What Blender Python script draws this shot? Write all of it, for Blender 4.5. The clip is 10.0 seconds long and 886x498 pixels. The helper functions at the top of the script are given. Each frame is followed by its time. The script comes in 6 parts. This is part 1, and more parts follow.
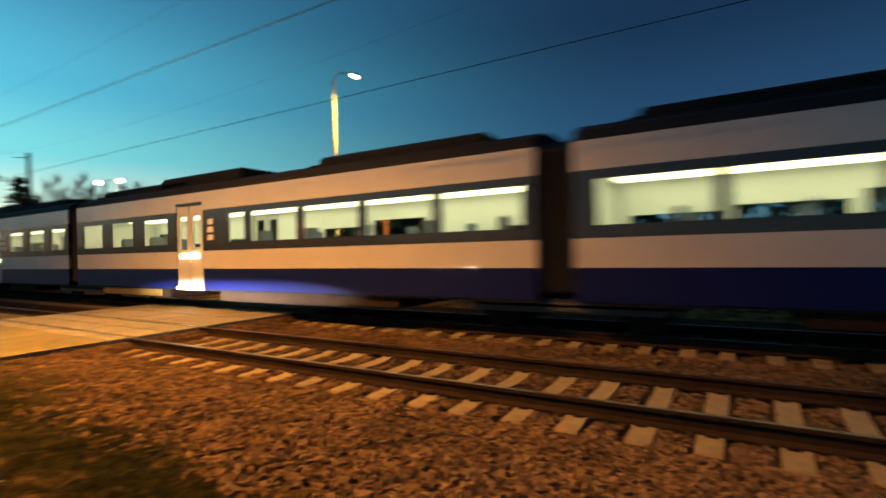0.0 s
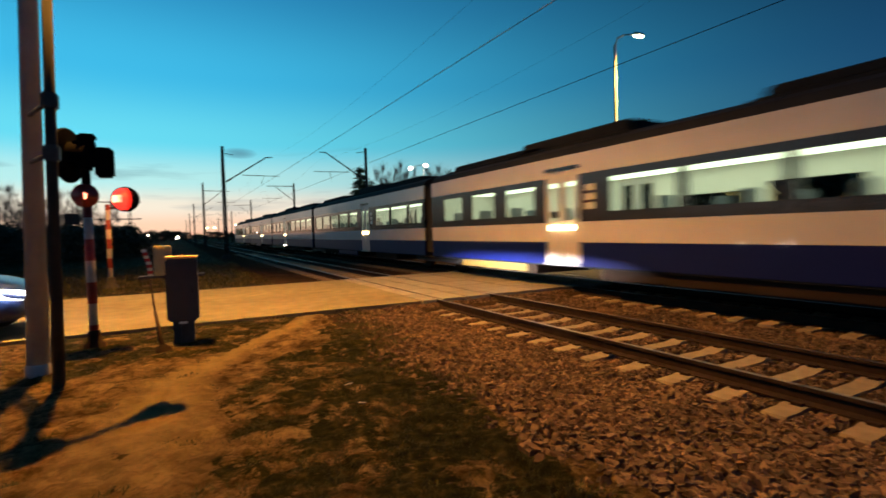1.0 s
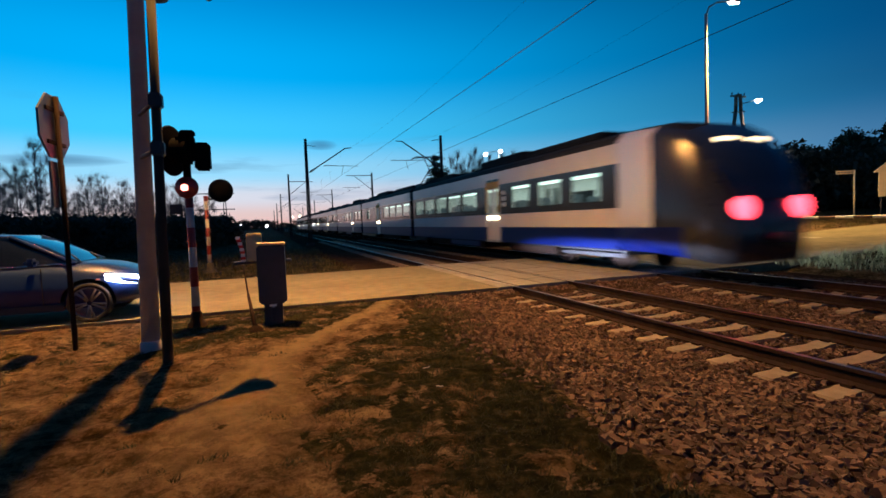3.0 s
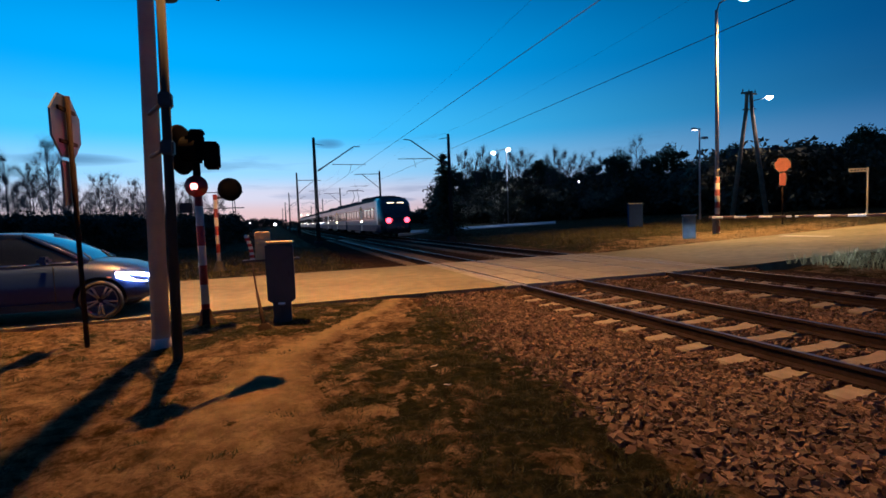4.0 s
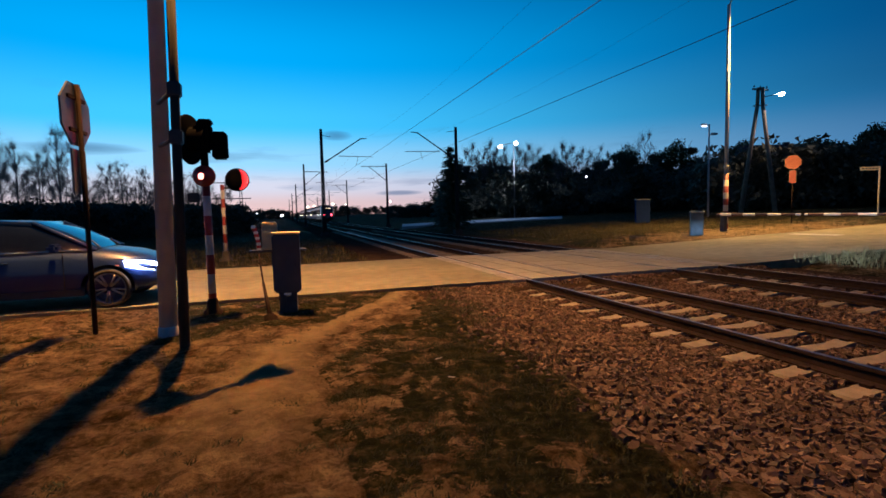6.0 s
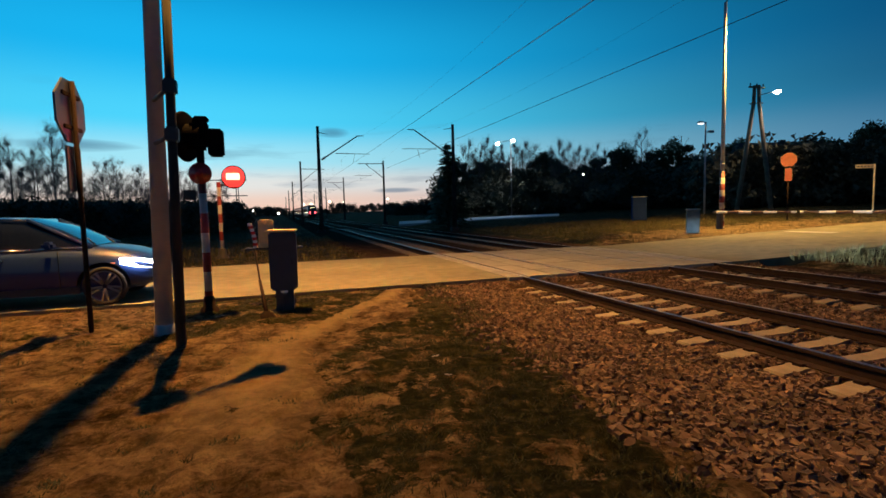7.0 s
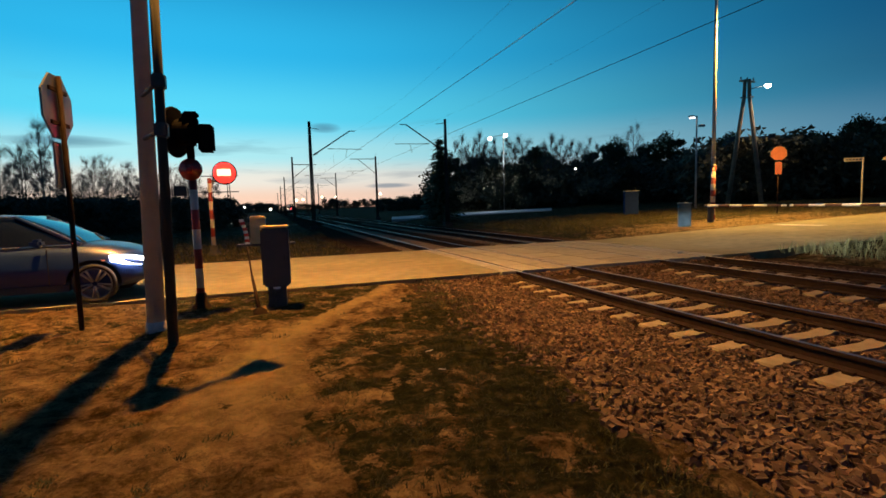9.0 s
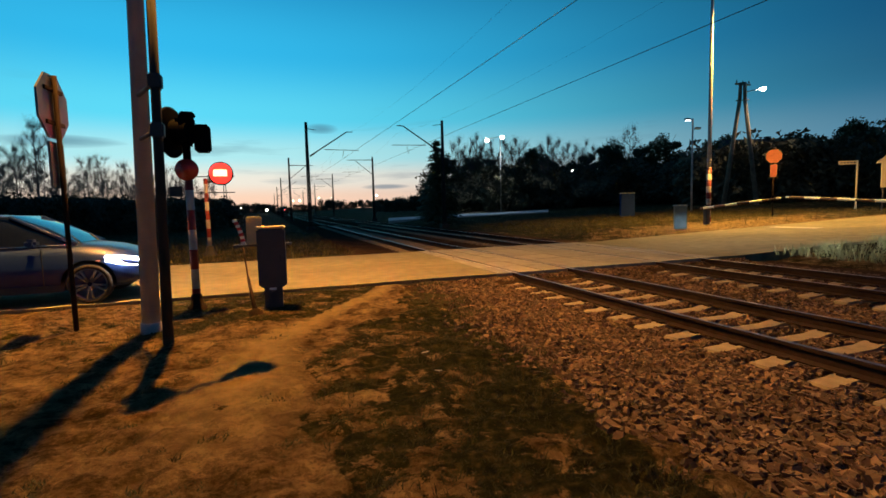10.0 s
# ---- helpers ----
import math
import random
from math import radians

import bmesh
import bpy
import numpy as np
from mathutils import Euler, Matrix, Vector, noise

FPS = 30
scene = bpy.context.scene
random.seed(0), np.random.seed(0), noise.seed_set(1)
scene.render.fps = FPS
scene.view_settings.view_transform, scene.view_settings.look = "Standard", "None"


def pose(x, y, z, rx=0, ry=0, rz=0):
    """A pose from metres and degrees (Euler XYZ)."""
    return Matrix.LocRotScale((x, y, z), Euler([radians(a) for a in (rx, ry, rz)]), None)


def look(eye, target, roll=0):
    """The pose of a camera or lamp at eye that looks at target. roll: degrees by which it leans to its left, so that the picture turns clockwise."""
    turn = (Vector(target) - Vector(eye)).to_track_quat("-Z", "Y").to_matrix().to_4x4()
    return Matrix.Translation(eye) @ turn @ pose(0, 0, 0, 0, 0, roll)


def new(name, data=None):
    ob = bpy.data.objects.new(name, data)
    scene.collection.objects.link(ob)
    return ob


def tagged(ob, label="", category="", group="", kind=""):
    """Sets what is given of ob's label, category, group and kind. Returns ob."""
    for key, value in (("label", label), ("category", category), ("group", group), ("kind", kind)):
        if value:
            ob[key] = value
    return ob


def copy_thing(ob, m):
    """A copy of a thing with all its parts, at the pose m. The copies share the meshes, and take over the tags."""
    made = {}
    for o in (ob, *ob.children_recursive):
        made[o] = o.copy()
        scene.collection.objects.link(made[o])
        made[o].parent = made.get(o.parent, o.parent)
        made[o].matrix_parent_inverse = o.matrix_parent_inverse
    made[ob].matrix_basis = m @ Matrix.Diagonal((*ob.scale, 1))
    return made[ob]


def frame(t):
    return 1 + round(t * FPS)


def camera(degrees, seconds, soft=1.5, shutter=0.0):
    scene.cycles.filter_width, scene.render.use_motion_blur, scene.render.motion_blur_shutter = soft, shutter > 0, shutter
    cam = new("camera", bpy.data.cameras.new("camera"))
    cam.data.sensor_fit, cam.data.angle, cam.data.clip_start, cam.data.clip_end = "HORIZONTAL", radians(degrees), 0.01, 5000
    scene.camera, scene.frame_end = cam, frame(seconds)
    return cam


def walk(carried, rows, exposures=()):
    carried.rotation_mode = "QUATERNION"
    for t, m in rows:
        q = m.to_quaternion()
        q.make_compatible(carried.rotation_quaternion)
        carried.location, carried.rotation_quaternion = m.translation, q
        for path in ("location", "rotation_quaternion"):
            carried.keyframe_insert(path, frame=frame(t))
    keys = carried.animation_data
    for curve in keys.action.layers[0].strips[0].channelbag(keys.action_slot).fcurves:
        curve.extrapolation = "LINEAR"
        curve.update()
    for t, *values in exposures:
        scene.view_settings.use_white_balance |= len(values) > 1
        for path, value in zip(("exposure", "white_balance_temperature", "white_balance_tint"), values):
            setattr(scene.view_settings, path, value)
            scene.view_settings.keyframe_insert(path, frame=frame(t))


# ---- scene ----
cam = camera(82.8, 10.0, soft=1.6, shutter=0.36)
PATH = [
    (0, (-1.732, 0.062, 1.562), (-0.026, 1.106, 1.566), -1.4),
    (0.3, (-1.784, 0.093, 1.589), (-0.356, 1.493, 1.574), -1.3),
    (0.5, (-1.808, 0.122, 1.602), (-0.566, 1.689, 1.558), -1.6),
    (0.6, (-1.811, 0.12, 1.599), (-0.648, 1.746, 1.556), -1.4),
    (0.9, (-1.817, 0.147, 1.586), (-0.83, 1.885, 1.52), -1.5),
    (1, (-1.819, 0.158, 1.584), (-0.889, 1.927, 1.51), -1.6),
    (1.2, (-1.829, 0.168, 1.583), (-0.967, 1.97, 1.502), -1.9),
    (1.5, (-1.834, 0.159, 1.587), (-1.037, 1.991, 1.494), -2.1),
    (2, (-1.822, 0.188, 1.57), (-1.102, 2.051, 1.472), -2.6),
    (2.5, (-1.822, 0.187, 1.571), (-1.144, 2.066, 1.463), -2.5),
    (3.8, (-1.827, 0.191, 1.57), (-1.195, 2.085, 1.448), -2.1),
    (4, (-1.823, 0.19, 1.57), (-1.197, 2.086, 1.449), -2.2),
    (4.5, (-1.827, 0.196, 1.569), (-1.211, 2.094, 1.445), -2.0),
    (5, (-1.828, 0.196, 1.567), (-1.222, 2.097, 1.433), -1.7),
    (5.5, (-1.829, 0.193, 1.565), (-1.228, 2.096, 1.424), -1.5),
    (7, (-1.826, 0.189, 1.568), (-1.212, 2.086, 1.411), -1.4),
    (7.5, (-1.824, 0.189, 1.563), (-1.204, 2.083, 1.4), -1.6),
    (8, (-1.823, 0.186, 1.564), (-1.197, 2.078, 1.394), -1.8),
    (8.5, (-1.822, 0.188, 1.566), (-1.191, 2.078, 1.39), -1.8),
    (9, (-1.824, 0.191, 1.566), (-1.185, 2.078, 1.389), -1.7),
    (9.5, (-1.825, 0.192, 1.565), (-1.18, 2.076, 1.39), -1.5),
    (10, (-1.824, 0.189, 1.565), (-1.172, 2.072, 1.393), -1.5),
]
walk(cam, [(t, look(eye, aim, lean)) for t, eye, aim, lean in PATH],
     exposures=[(0.0, 0.56, 10200, 18), (0.5, 0.25, 9500, 16), (1.0, 0.15, 7700, 14), (2.0, 0.0, 6700, 14), (2.5, -0.1, 6000, 16), (4.0, -0.1, 5500, 28), (5.5, -0.1, 5400, 30), (7.0, 0.0, 6300, 12), (8.5, 0.1, 6800, 12), (10.0, 0.1, 7100, 12)])

# ---- world, lights, exposure ----
def make_world():
    w = bpy.data.worlds.new("dusk_sky")
    scene.world = w
    w.use_nodes = True
    nt = w.node_tree
    nt.nodes.clear()
    out = nt.nodes.new("ShaderNodeOutputWorld")
    bg = nt.nodes.new("ShaderNodeBackground")
    tc = nt.nodes.new("ShaderNodeTexCoord")
    sep = nt.nodes.new("ShaderNodeSeparateXYZ")
    nt.links.new(tc.outputs["Generated"], sep.inputs[0])

    def ramp(stops):
        r = nt.nodes.new("ShaderNodeValToRGB")
        r.color_ramp.interpolation = "EASE"
        el = r.color_ramp.elements
        while len(el) < len(stops):
            el.new(0.5)
        for e, (p, c) in zip(el, stops):
            e.position, e.color = p, (*c, 1)
        nt.links.new(sep.outputs["Z"], r.inputs[0])
        return r
    glow = ramp([(0.0, (0.82, 0.44, 0.31)), (0.02, (0.90, 0.64, 0.50)), (0.055, (0.80, 0.80, 0.74)), (0.10, (0.38, 0.80, 0.90)),
                 (0.17, (0.08, 0.68, 0.97)), (0.28, (0.014, 0.50, 0.92)), (0.45, (0.003, 0.28, 0.64)), (1.0, (0.006, 0.07, 0.18))])
    away = ramp([(0.0, (0.12, 0.27, 0.38)), (0.08, (0.032, 0.15, 0.29)), (0.2, (0.004, 0.048, 0.145)), (0.4, (0.002, 0.022, 0.075)), (1.0, (0.006, 0.07, 0.18))])
    turn = nt.nodes.new("ShaderNodeVectorMath")
    turn.operation = "DOT_PRODUCT"
    turn.inputs[1].default_value = (-0.17, 0.985, 0.0)
    nt.links.new(tc.outputs["Generated"], turn.inputs[0])
    lin = nt.nodes.new("ShaderNodeMapRange")
    lin.inputs["From Min"].default_value, lin.inputs["From Max"].default_value = -0.1, 1.0
    nt.links.new(turn.outputs["Value"], lin.inputs["Value"])
    mr = nt.nodes.new("ShaderNodeMath")
    mr.operation, mr.inputs[1].default_value = "POWER", 2.4
    nt.links.new(lin.outputs[0], mr.inputs[0])
    mix = nt.nodes.new("ShaderNodeMix")
    mix.data_type = "RGBA"
    nt.links.new(mr.outputs[0], mix.inputs["Factor"])
    nt.links.new(away.outputs[0], mix.inputs["A"])
    nt.links.new(glow.outputs[0], mix.inputs["B"])
    # a few thin streaks of cloud low in the sky
    st = nt.nodes.new("ShaderNodeMapping")
    st.inputs["Scale"].default_value = (2.2, 2.2, 20.0)
    nt.links.new(tc.outputs["Generated"], st.inputs["Vector"])
    cl = nt.nodes.new("ShaderNodeTexNoise")
    cl.inputs["Scale"].default_value, cl.inputs["Detail"].default_value = 2.0, 5
    nt.links.new(st.outputs[0], cl.inputs["Vector"])
    cm = nt.nodes.new("ShaderNodeMapRange")
    cm.inputs["From Min"].default_value, cm.inputs["From Max"].default_value, cm.inputs["To Max"].default_value = 0.62, 0.74, 0.32
    nt.links.new(cl.outputs[0], cm.inputs["Value"])
    low = nt.nodes.new("ShaderNodeMapRange")
    low.inputs["From Min"].default_value, low.inputs["From Max"].default_value = 0.24, 0.12
    nt.links.new(sep.outputs["Z"], low.inputs["Value"])
    both = nt.nodes.new("ShaderNodeMath")
    both.operation = "MULTIPLY"
    nt.links.new(cm.outputs[0], both.inputs[0])
    nt.links.new(low.outputs[0], both.inputs[1])
    cloud = nt.nodes.new("ShaderNodeMix")
    cloud.data_type = "RGBA"
    cloud.inputs["B"].default_value = (0.06, 0.16, 0.26, 1)
    # three lone dark cloudlets: their bearing (tangent to the line's direction), height, half width, half height
    def calc(op, a, c):
        n = nt.nodes.new("ShaderNodeMath")
        n.operation = op
        for sock, v in zip(n.inputs, (a, c)):
            if isinstance(v, (int, float)):
                sock.default_value = v
            else:
                nt.links.new(v, sock)
        return n.outputs[0]
    cover = both.outputs[0]
    bearing = calc("DIVIDE", sep.outputs["X"], calc("MAXIMUM", sep.outputs["Y"], 0.05))
    fray = calc("MULTIPLY", calc("SUBTRACT", cl.outputs[0], 0.5), 3.2)
    for b0, z0, hw, hh in ((-0.325, 0.116, 0.085, 0.0085), (0.107, 0.150, 0.028, 0.008), (0.225, 0.040, 0.042, 0.0045)):
        du = calc("DIVIDE", calc("SUBTRACT", bearing, b0), hw)
        dv = calc("DIVIDE", calc("SUBTRACT", sep.outputs["Z"], z0), hh)
        rim = calc("ADD", calc("ADD", calc("MULTIPLY", du, du), calc("MULTIPLY", dv, dv)), fray)
        soft = nt.nodes.new("ShaderNodeMapRange")
        soft.inputs["From Min"].default_value, soft.inputs["From Max"].default_value = 1.6, 0.2
        soft.inputs["To Max"].default_value = 0.62
        nt.links.new(rim, soft.inputs["Value"])
        ahead = calc("GREATER_THAN", sep.outputs["Y"], 0.1)
        cover = calc("MAXIMUM", cover, calc("MULTIPLY", soft.outputs[0], ahead))
    nt.links.new(cover, cloud.inputs["Factor"])
    nt.links.new(mix.outputs["Result"], cloud.inputs["A"])
    nt.links.new(cloud.outputs["Result"], bg.inputs["Color"])
    bg.inputs["Strength"].default_value = 1.0
    nt.links.new(bg.outputs[0], out.inputs[0])


make_world()
scene.view_settings.exposure = 0.0


def rise(x):
    """The ground climbs gently beyond the tracks."""
    return max(0.0, min(1.3, 0.03 * (x - 10.5)))


def far_spot(bearing, dist, height):
    a = radians(bearing)
    x, y = -1.82 + dist * math.sin(a), 0.19 + dist * math.cos(a)
    return (x, y, rise(x) + height)


def street_light(name, at, watts, colour, radius=0.15, cone=150):
    d = bpy.data.lights.new(name, "SPOT")
    d.energy, d.color, d.shadow_soft_size = watts, colour, radius
    d.spot_size, d.spot_blend = radians(cone), 1.0
    ob = new(name, d)
    ob.matrix_world = pose(*at)
    return ob


SODIUM = (1.0, 0.455, 0.08)
street_light("street_light_near", (-3.02, 10.5, 11.8), 23500, SODIUM, 0.09, 127)
street_light("street_light_far", (21.8, 20.45, 11.95), 31000, (1.0, 0.54, 0.11), 0.15, 126)
street_light("street_light_lane", (41.2, 35.4, rise(39.3) + 10.6), 1500, (1.0, 0.75, 0.45), 0.15, 96)


def red_lamp_light():
    """The crossing signal's lit red lamp shines on what stands before it."""
    d = bpy.data.lights.new("signal_light", "SPOT")
    d.energy, d.color, d.shadow_soft_size, d.spot_size, d.spot_blend = 26, (1.0, 0.05, 0.06), 0.1, radians(150), 0.9
    new("signal_light", d).matrix_world = look((-3.32, 9.30, 2.83), (-5.2, 9.55, 2.83))


red_lamp_light()
street_light("street_light_yard", far_spot(24.2, 71, 9.8), 2600, (0.86, 0.97, 1.0), 0.2, 150)


# ---- materials ----
def material(name, base, rough=0.7, metal=0.0, grain=0.25, scale=8.0, bump=0.0, bump_scale=40.0, emit=None, power=0.0, vary=0.0, spec=0.5, coat=0.0, island=False):
    """Principled surface with two scales of tonal change and fine relief."""
    m = bpy.data.materials.new(name)
    m.use_nodes = True
    nt = m.node_tree
    b = nt.nodes["Principled BSDF"]
    b.inputs["Roughness"].default_value, b.inputs["Metallic"].default_value = rough, metal
    b.inputs["Specular IOR Level"].default_value = spec
    b.inputs["Coat Weight"].default_value = coat
    b.inputs["Coat Roughness"].default_value = 0.06
    tc = nt.nodes.new("ShaderNodeTexCoord")
    n1, n2 = nt.nodes.new("ShaderNodeTexNoise"), nt.nodes.new("ShaderNodeTexNoise")
    n1.inputs["Scale"].default_value, n2.inputs["Scale"].default_value = scale, scale * 0.11
    n1.inputs["Detail"].default_value = 6
    for n in (n1, n2):
        nt.links.new(tc.outputs["Object"], n.inputs["Vector"])
    add = nt.nodes.new("ShaderNodeMath")
    add.operation = "ADD"
    nt.links.new(n1.outputs[0], add.inputs[0])
    nt.links.new(n2.outputs[0], add.inputs[1])
    mr = nt.nodes.new("ShaderNodeMapRange")
    mr.inputs["From Min"].default_value, mr.inputs["From Max"].default_value = 0.65, 1.35
    mr.inputs["To Min"].default_value, mr.inputs["To Max"].default_value = 1 - grain, 1 + grain
    nt.links.new(add.outputs[0], mr.inputs["Value"])
    sc = nt.nodes.new("ShaderNodeVectorMath")
    sc.operation = "SCALE"
    sc.inputs[0].default_value = base
    last = mr.outputs[0]
    if vary:
        oi = nt.nodes.new("ShaderNodeNewGeometry" if island else "ShaderNodeObjectInfo")
        v = nt.nodes.new("ShaderNodeMapRange")
        v.inputs["To Min"].default_value, v.inputs["To Max"].default_value = 1 - vary, 1 + vary
        nt.links.new(oi.outputs["Random Per Island" if island else "Random"], v.inputs["Value"])
        mul = nt.nodes.new("ShaderNodeMath")
        mul.operation = "MULTIPLY"
        nt.links.new(last, mul.inputs[0])
        nt.links.new(v.outputs[0], mul.inputs[1])
        last = mul.outputs[0]
    nt.links.new(last, sc.inputs["Scale"])
    nt.links.new(sc.outputs[0], b.inputs["Base Color"])
    if bump:
        n3 = nt.nodes.new("ShaderNodeTexNoise")
        n3.inputs["Scale"].default_value, n3.inputs["Detail"].default_value = bump_scale, 8
        nt.links.new(tc.outputs["Object"], n3.inputs["Vector"])
        bp = nt.nodes.new("ShaderNodeBump")
        bp.inputs["Strength"].default_value, bp.inputs["Distance"].default_value = bump, 0.02
        nt.links.new(n3.outputs[0], bp.inputs["Height"])
        nt.links.new(bp.outputs[0], b.inputs["Normal"])
    if emit:
        b.inputs["Emission Color"].default_value, b.inputs["Emission Strength"].default_value = (*emit, 1), power
    return m


def glass_material(name, tint=(0.8, 0.9, 0.9), rough=0.02):
    m = bpy.data.materials.new(name)
    m.use_nodes = True
    nt = m.node_tree
    nt.nodes.remove(nt.nodes["Principled BSDF"])
    tr, gl, mx, fr, pw = (nt.nodes.new("ShaderNode" + k) for k in ("BsdfTransparent", "BsdfGlossy", "MixShader", "LayerWeight", "Math"))
    tr.inputs[0].default_value = (*tint, 1)
    gl.inputs["Roughness"].default_value = rough
    fr.inputs["Blend"].default_value = 0.5
    pw.operation, pw.inputs[1].default_value = "POWER", 4.0
    nt.links.new(fr.outputs["Facing"], pw.inputs[0])
    nt.links.new(pw.outputs[0], mx.inputs[0])
    nt.links.new(tr.outputs[0], mx.inputs[1])
    nt.links.new(gl.outputs[0], mx.inputs[2])
    nt.links.new(mx.outputs[0], nt.nodes["Material Output"].inputs[0])
    return m


def ground_material():
    """Trodden sandy soil with patches of thin grass and darker humus."""
    m = bpy.data.materials.new("sandy_soil_and_grass")
    m.use_nodes = True
    nt = m.node_tree
    b = nt.nodes["Principled BSDF"]
    b.inputs["Roughness"].default_value, b.inputs["Specular IOR Level"].default_value = 0.95, 0.02
    at = nt.nodes.new("ShaderNodeAttribute")
    at.attribute_name = "grass"
    geo = nt.nodes.new("ShaderNodeNewGeometry")

    def tex(scale, detail=8, rough=0.6):
        n = nt.nodes.new("ShaderNodeTexNoise")
        n.inputs["Scale"].default_value, n.inputs["Detail"].default_value, n.inputs["Roughness"].default_value = scale, detail, rough
        nt.links.new(geo.outputs["Position"], n.inputs["Vector"])
        return n

    def ramp(src, stops):
        r = nt.nodes.new("ShaderNodeValToRGB")
        el = r.color_ramp.elements
        while len(el) < len(stops):
            el.new(0.5)
        for e, (p, c) in zip(el, stops):
            e.position, e.color = p, (*c, 1)
        nt.links.new(src, r.inputs[0])
        return r
    soil = ramp(tex(2.6, 12, 0.75).outputs[0], [(0.37, (0.045, 0.027, 0.012)), (0.5, (0.145, 0.098, 0.049)), (0.63, (0.26, 0.185, 0.098))])
    trod = nt.nodes.new("ShaderNodeAttribute")
    trod.attribute_name = "sand_and_lamplit"
    part_sand = nt.nodes.new("ShaderNodeMapRange")
    part_sand.inputs["To Max"].default_value = 0.9
    nt.links.new(trod.outputs["Fac"], part_sand.inputs["Value"])
    pale = ramp(tex(5, 10, 0.7).outputs[0], [(0.3, (0.16, 0.115, 0.058)), (0.6, (0.29, 0.215, 0.11))])
    path = nt.nodes.new("ShaderNodeMix")
    path.data_type = "RGBA"
    nt.links.new(part_sand.outputs[0], path.inputs["Factor"])
    turf = ramp(tex(9).outputs[0], [(0.3, (0.006, 0.007, 0.003)), (0.52, (0.020, 0.020, 0.008)), (0.72, (0.075, 0.058, 0.026))])
    rag = tex(1.9, 13, 0.74)
    add = nt.nodes.new("ShaderNodeMath")
    add.operation = "ADD"
    nt.links.new(at.outputs["Fac"], add.inputs[0])
    spread = nt.nodes.new("ShaderNodeMapRange")
    spread.clamp = False
    spread.inputs["From Min"].default_value, spread.inputs["From Max"].default_value = 0.3, 0.7
    spread.inputs["To Min"].default_value, spread.inputs["To Max"].default_value = -0.08, 1.08
    nt.links.new(rag.outputs[0], spread.inputs["Value"])
    nt.links.new(spread.outputs[0], add.inputs[1])
    edge = nt.nodes.new("ShaderNodeMapRange")
    edge.inputs["From Min"].default_value, edge.inputs["From Max"].default_value = 0.86, 0.96
    nt.links.new(add.outputs[0], edge.inputs["Value"])
    mix = nt.nodes.new("ShaderNodeMix")
    mix.data_type = "RGBA"
    nt.links.new(edge.outputs[0], mix.inputs["Factor"])
    clod = ramp(tex(7.5, 10, 0.8).outputs[0], [(0.48, (1, 1, 1)), (0.56, (0.42, 0.40, 0.36)), (0.66, (0.2, 0.19, 0.16))])
    worn = nt.nodes.new("ShaderNodeMix")
    worn.data_type, worn.blend_type = "RGBA", "MULTIPLY"
    worn.inputs["Factor"].default_value = 0.85
    nt.links.new(soil.outputs[0], worn.inputs["A"])
    nt.links.new(clod.outputs[0], worn.inputs["B"])
    nt.links.new(worn.outputs["Result"], path.inputs["A"])
    nt.links.new(pale.outputs[0], path.inputs["B"])
    nt.links.new(path.outputs["Result"], mix.inputs["A"])
    nt.links.new(turf.outputs[0], mix.inputs["B"])
    nt.links.new(mix.outputs["Result"], b.inputs["Base Color"])
    n3, n4 = tex(26, 10, 0.75), tex(6, 8, 0.7)
    s = nt.nodes.new("ShaderNodeMath")
    s.operation = "ADD"
    nt.links.new(n3.outputs[0], s.inputs[0])
    nt.links.new(n4.outputs[0], s.inputs[1])
    bp = nt.nodes.new("ShaderNodeBump")
    bp.inputs["Strength"].default_value, bp.inputs["Distance"].default_value = 1.0, 0.11
    nt.links.new(s.outputs[0], bp.inputs["Height"])
    nt.links.new(bp.outputs[0], b.inputs["Normal"])
    return m


def striped_material(name, a, c, step, axis=2, rough=0.6):
    """Paint in two alternating bands of one length along an axis of the thing."""
    m = material(name, a, rough)
    nt = m.node_tree
    b = nt.nodes["Principled BSDF"]
    tc = nt.nodes.new("ShaderNodeTexCoord")
    sep = nt.nodes.new("ShaderNodeSeparateXYZ")
    nt.links.new(tc.outputs["Object"], sep.inputs[0])
    d = nt.nodes.new("ShaderNodeMath")
    d.operation, d.inputs[1].default_value = "DIVIDE", step * 2
    nt.links.new(sep.outputs[axis], d.inputs[0])
    f = nt.nodes.new("ShaderNodeMath")
    f.operation = "FRACT"
    nt.links.new(d.outputs[0], f.inputs[0])
    g = nt.nodes.new("ShaderNodeMath")
    g.operation, g.inputs[1].default_value = "GREATER_THAN", 0.5
    nt.links.new(f.outputs[0], g.inputs[0])
    dirt = nt.nodes.new("ShaderNodeTexNoise")
    dirt.inputs["Scale"].default_value = 9
    nt.links.new(tc.outputs["Object"], dirt.inputs["Vector"])
    mix = nt.nodes.new("ShaderNodeMix")
    mix.data_type = "RGBA"
    mix.inputs["A"].default_value, mix.inputs["B"].default_value = (*a, 1), (*c, 1)
    nt.links.new(g.outputs[0], mix.inputs["Factor"])
    grime = nt.nodes.new("ShaderNodeMix")
    grime.data_type, grime.blend_type = "RGBA", "MULTIPLY"
    grime.inputs["Factor"].default_value = 0.5
    nt.links.new(mix.outputs["Result"], grime.inputs["A"])
    nt.links.new(dirt.outputs[0], grime.inputs["B"])
    nt.links.new(grime.outputs["Result"], b.inputs["Base Color"])
    return m


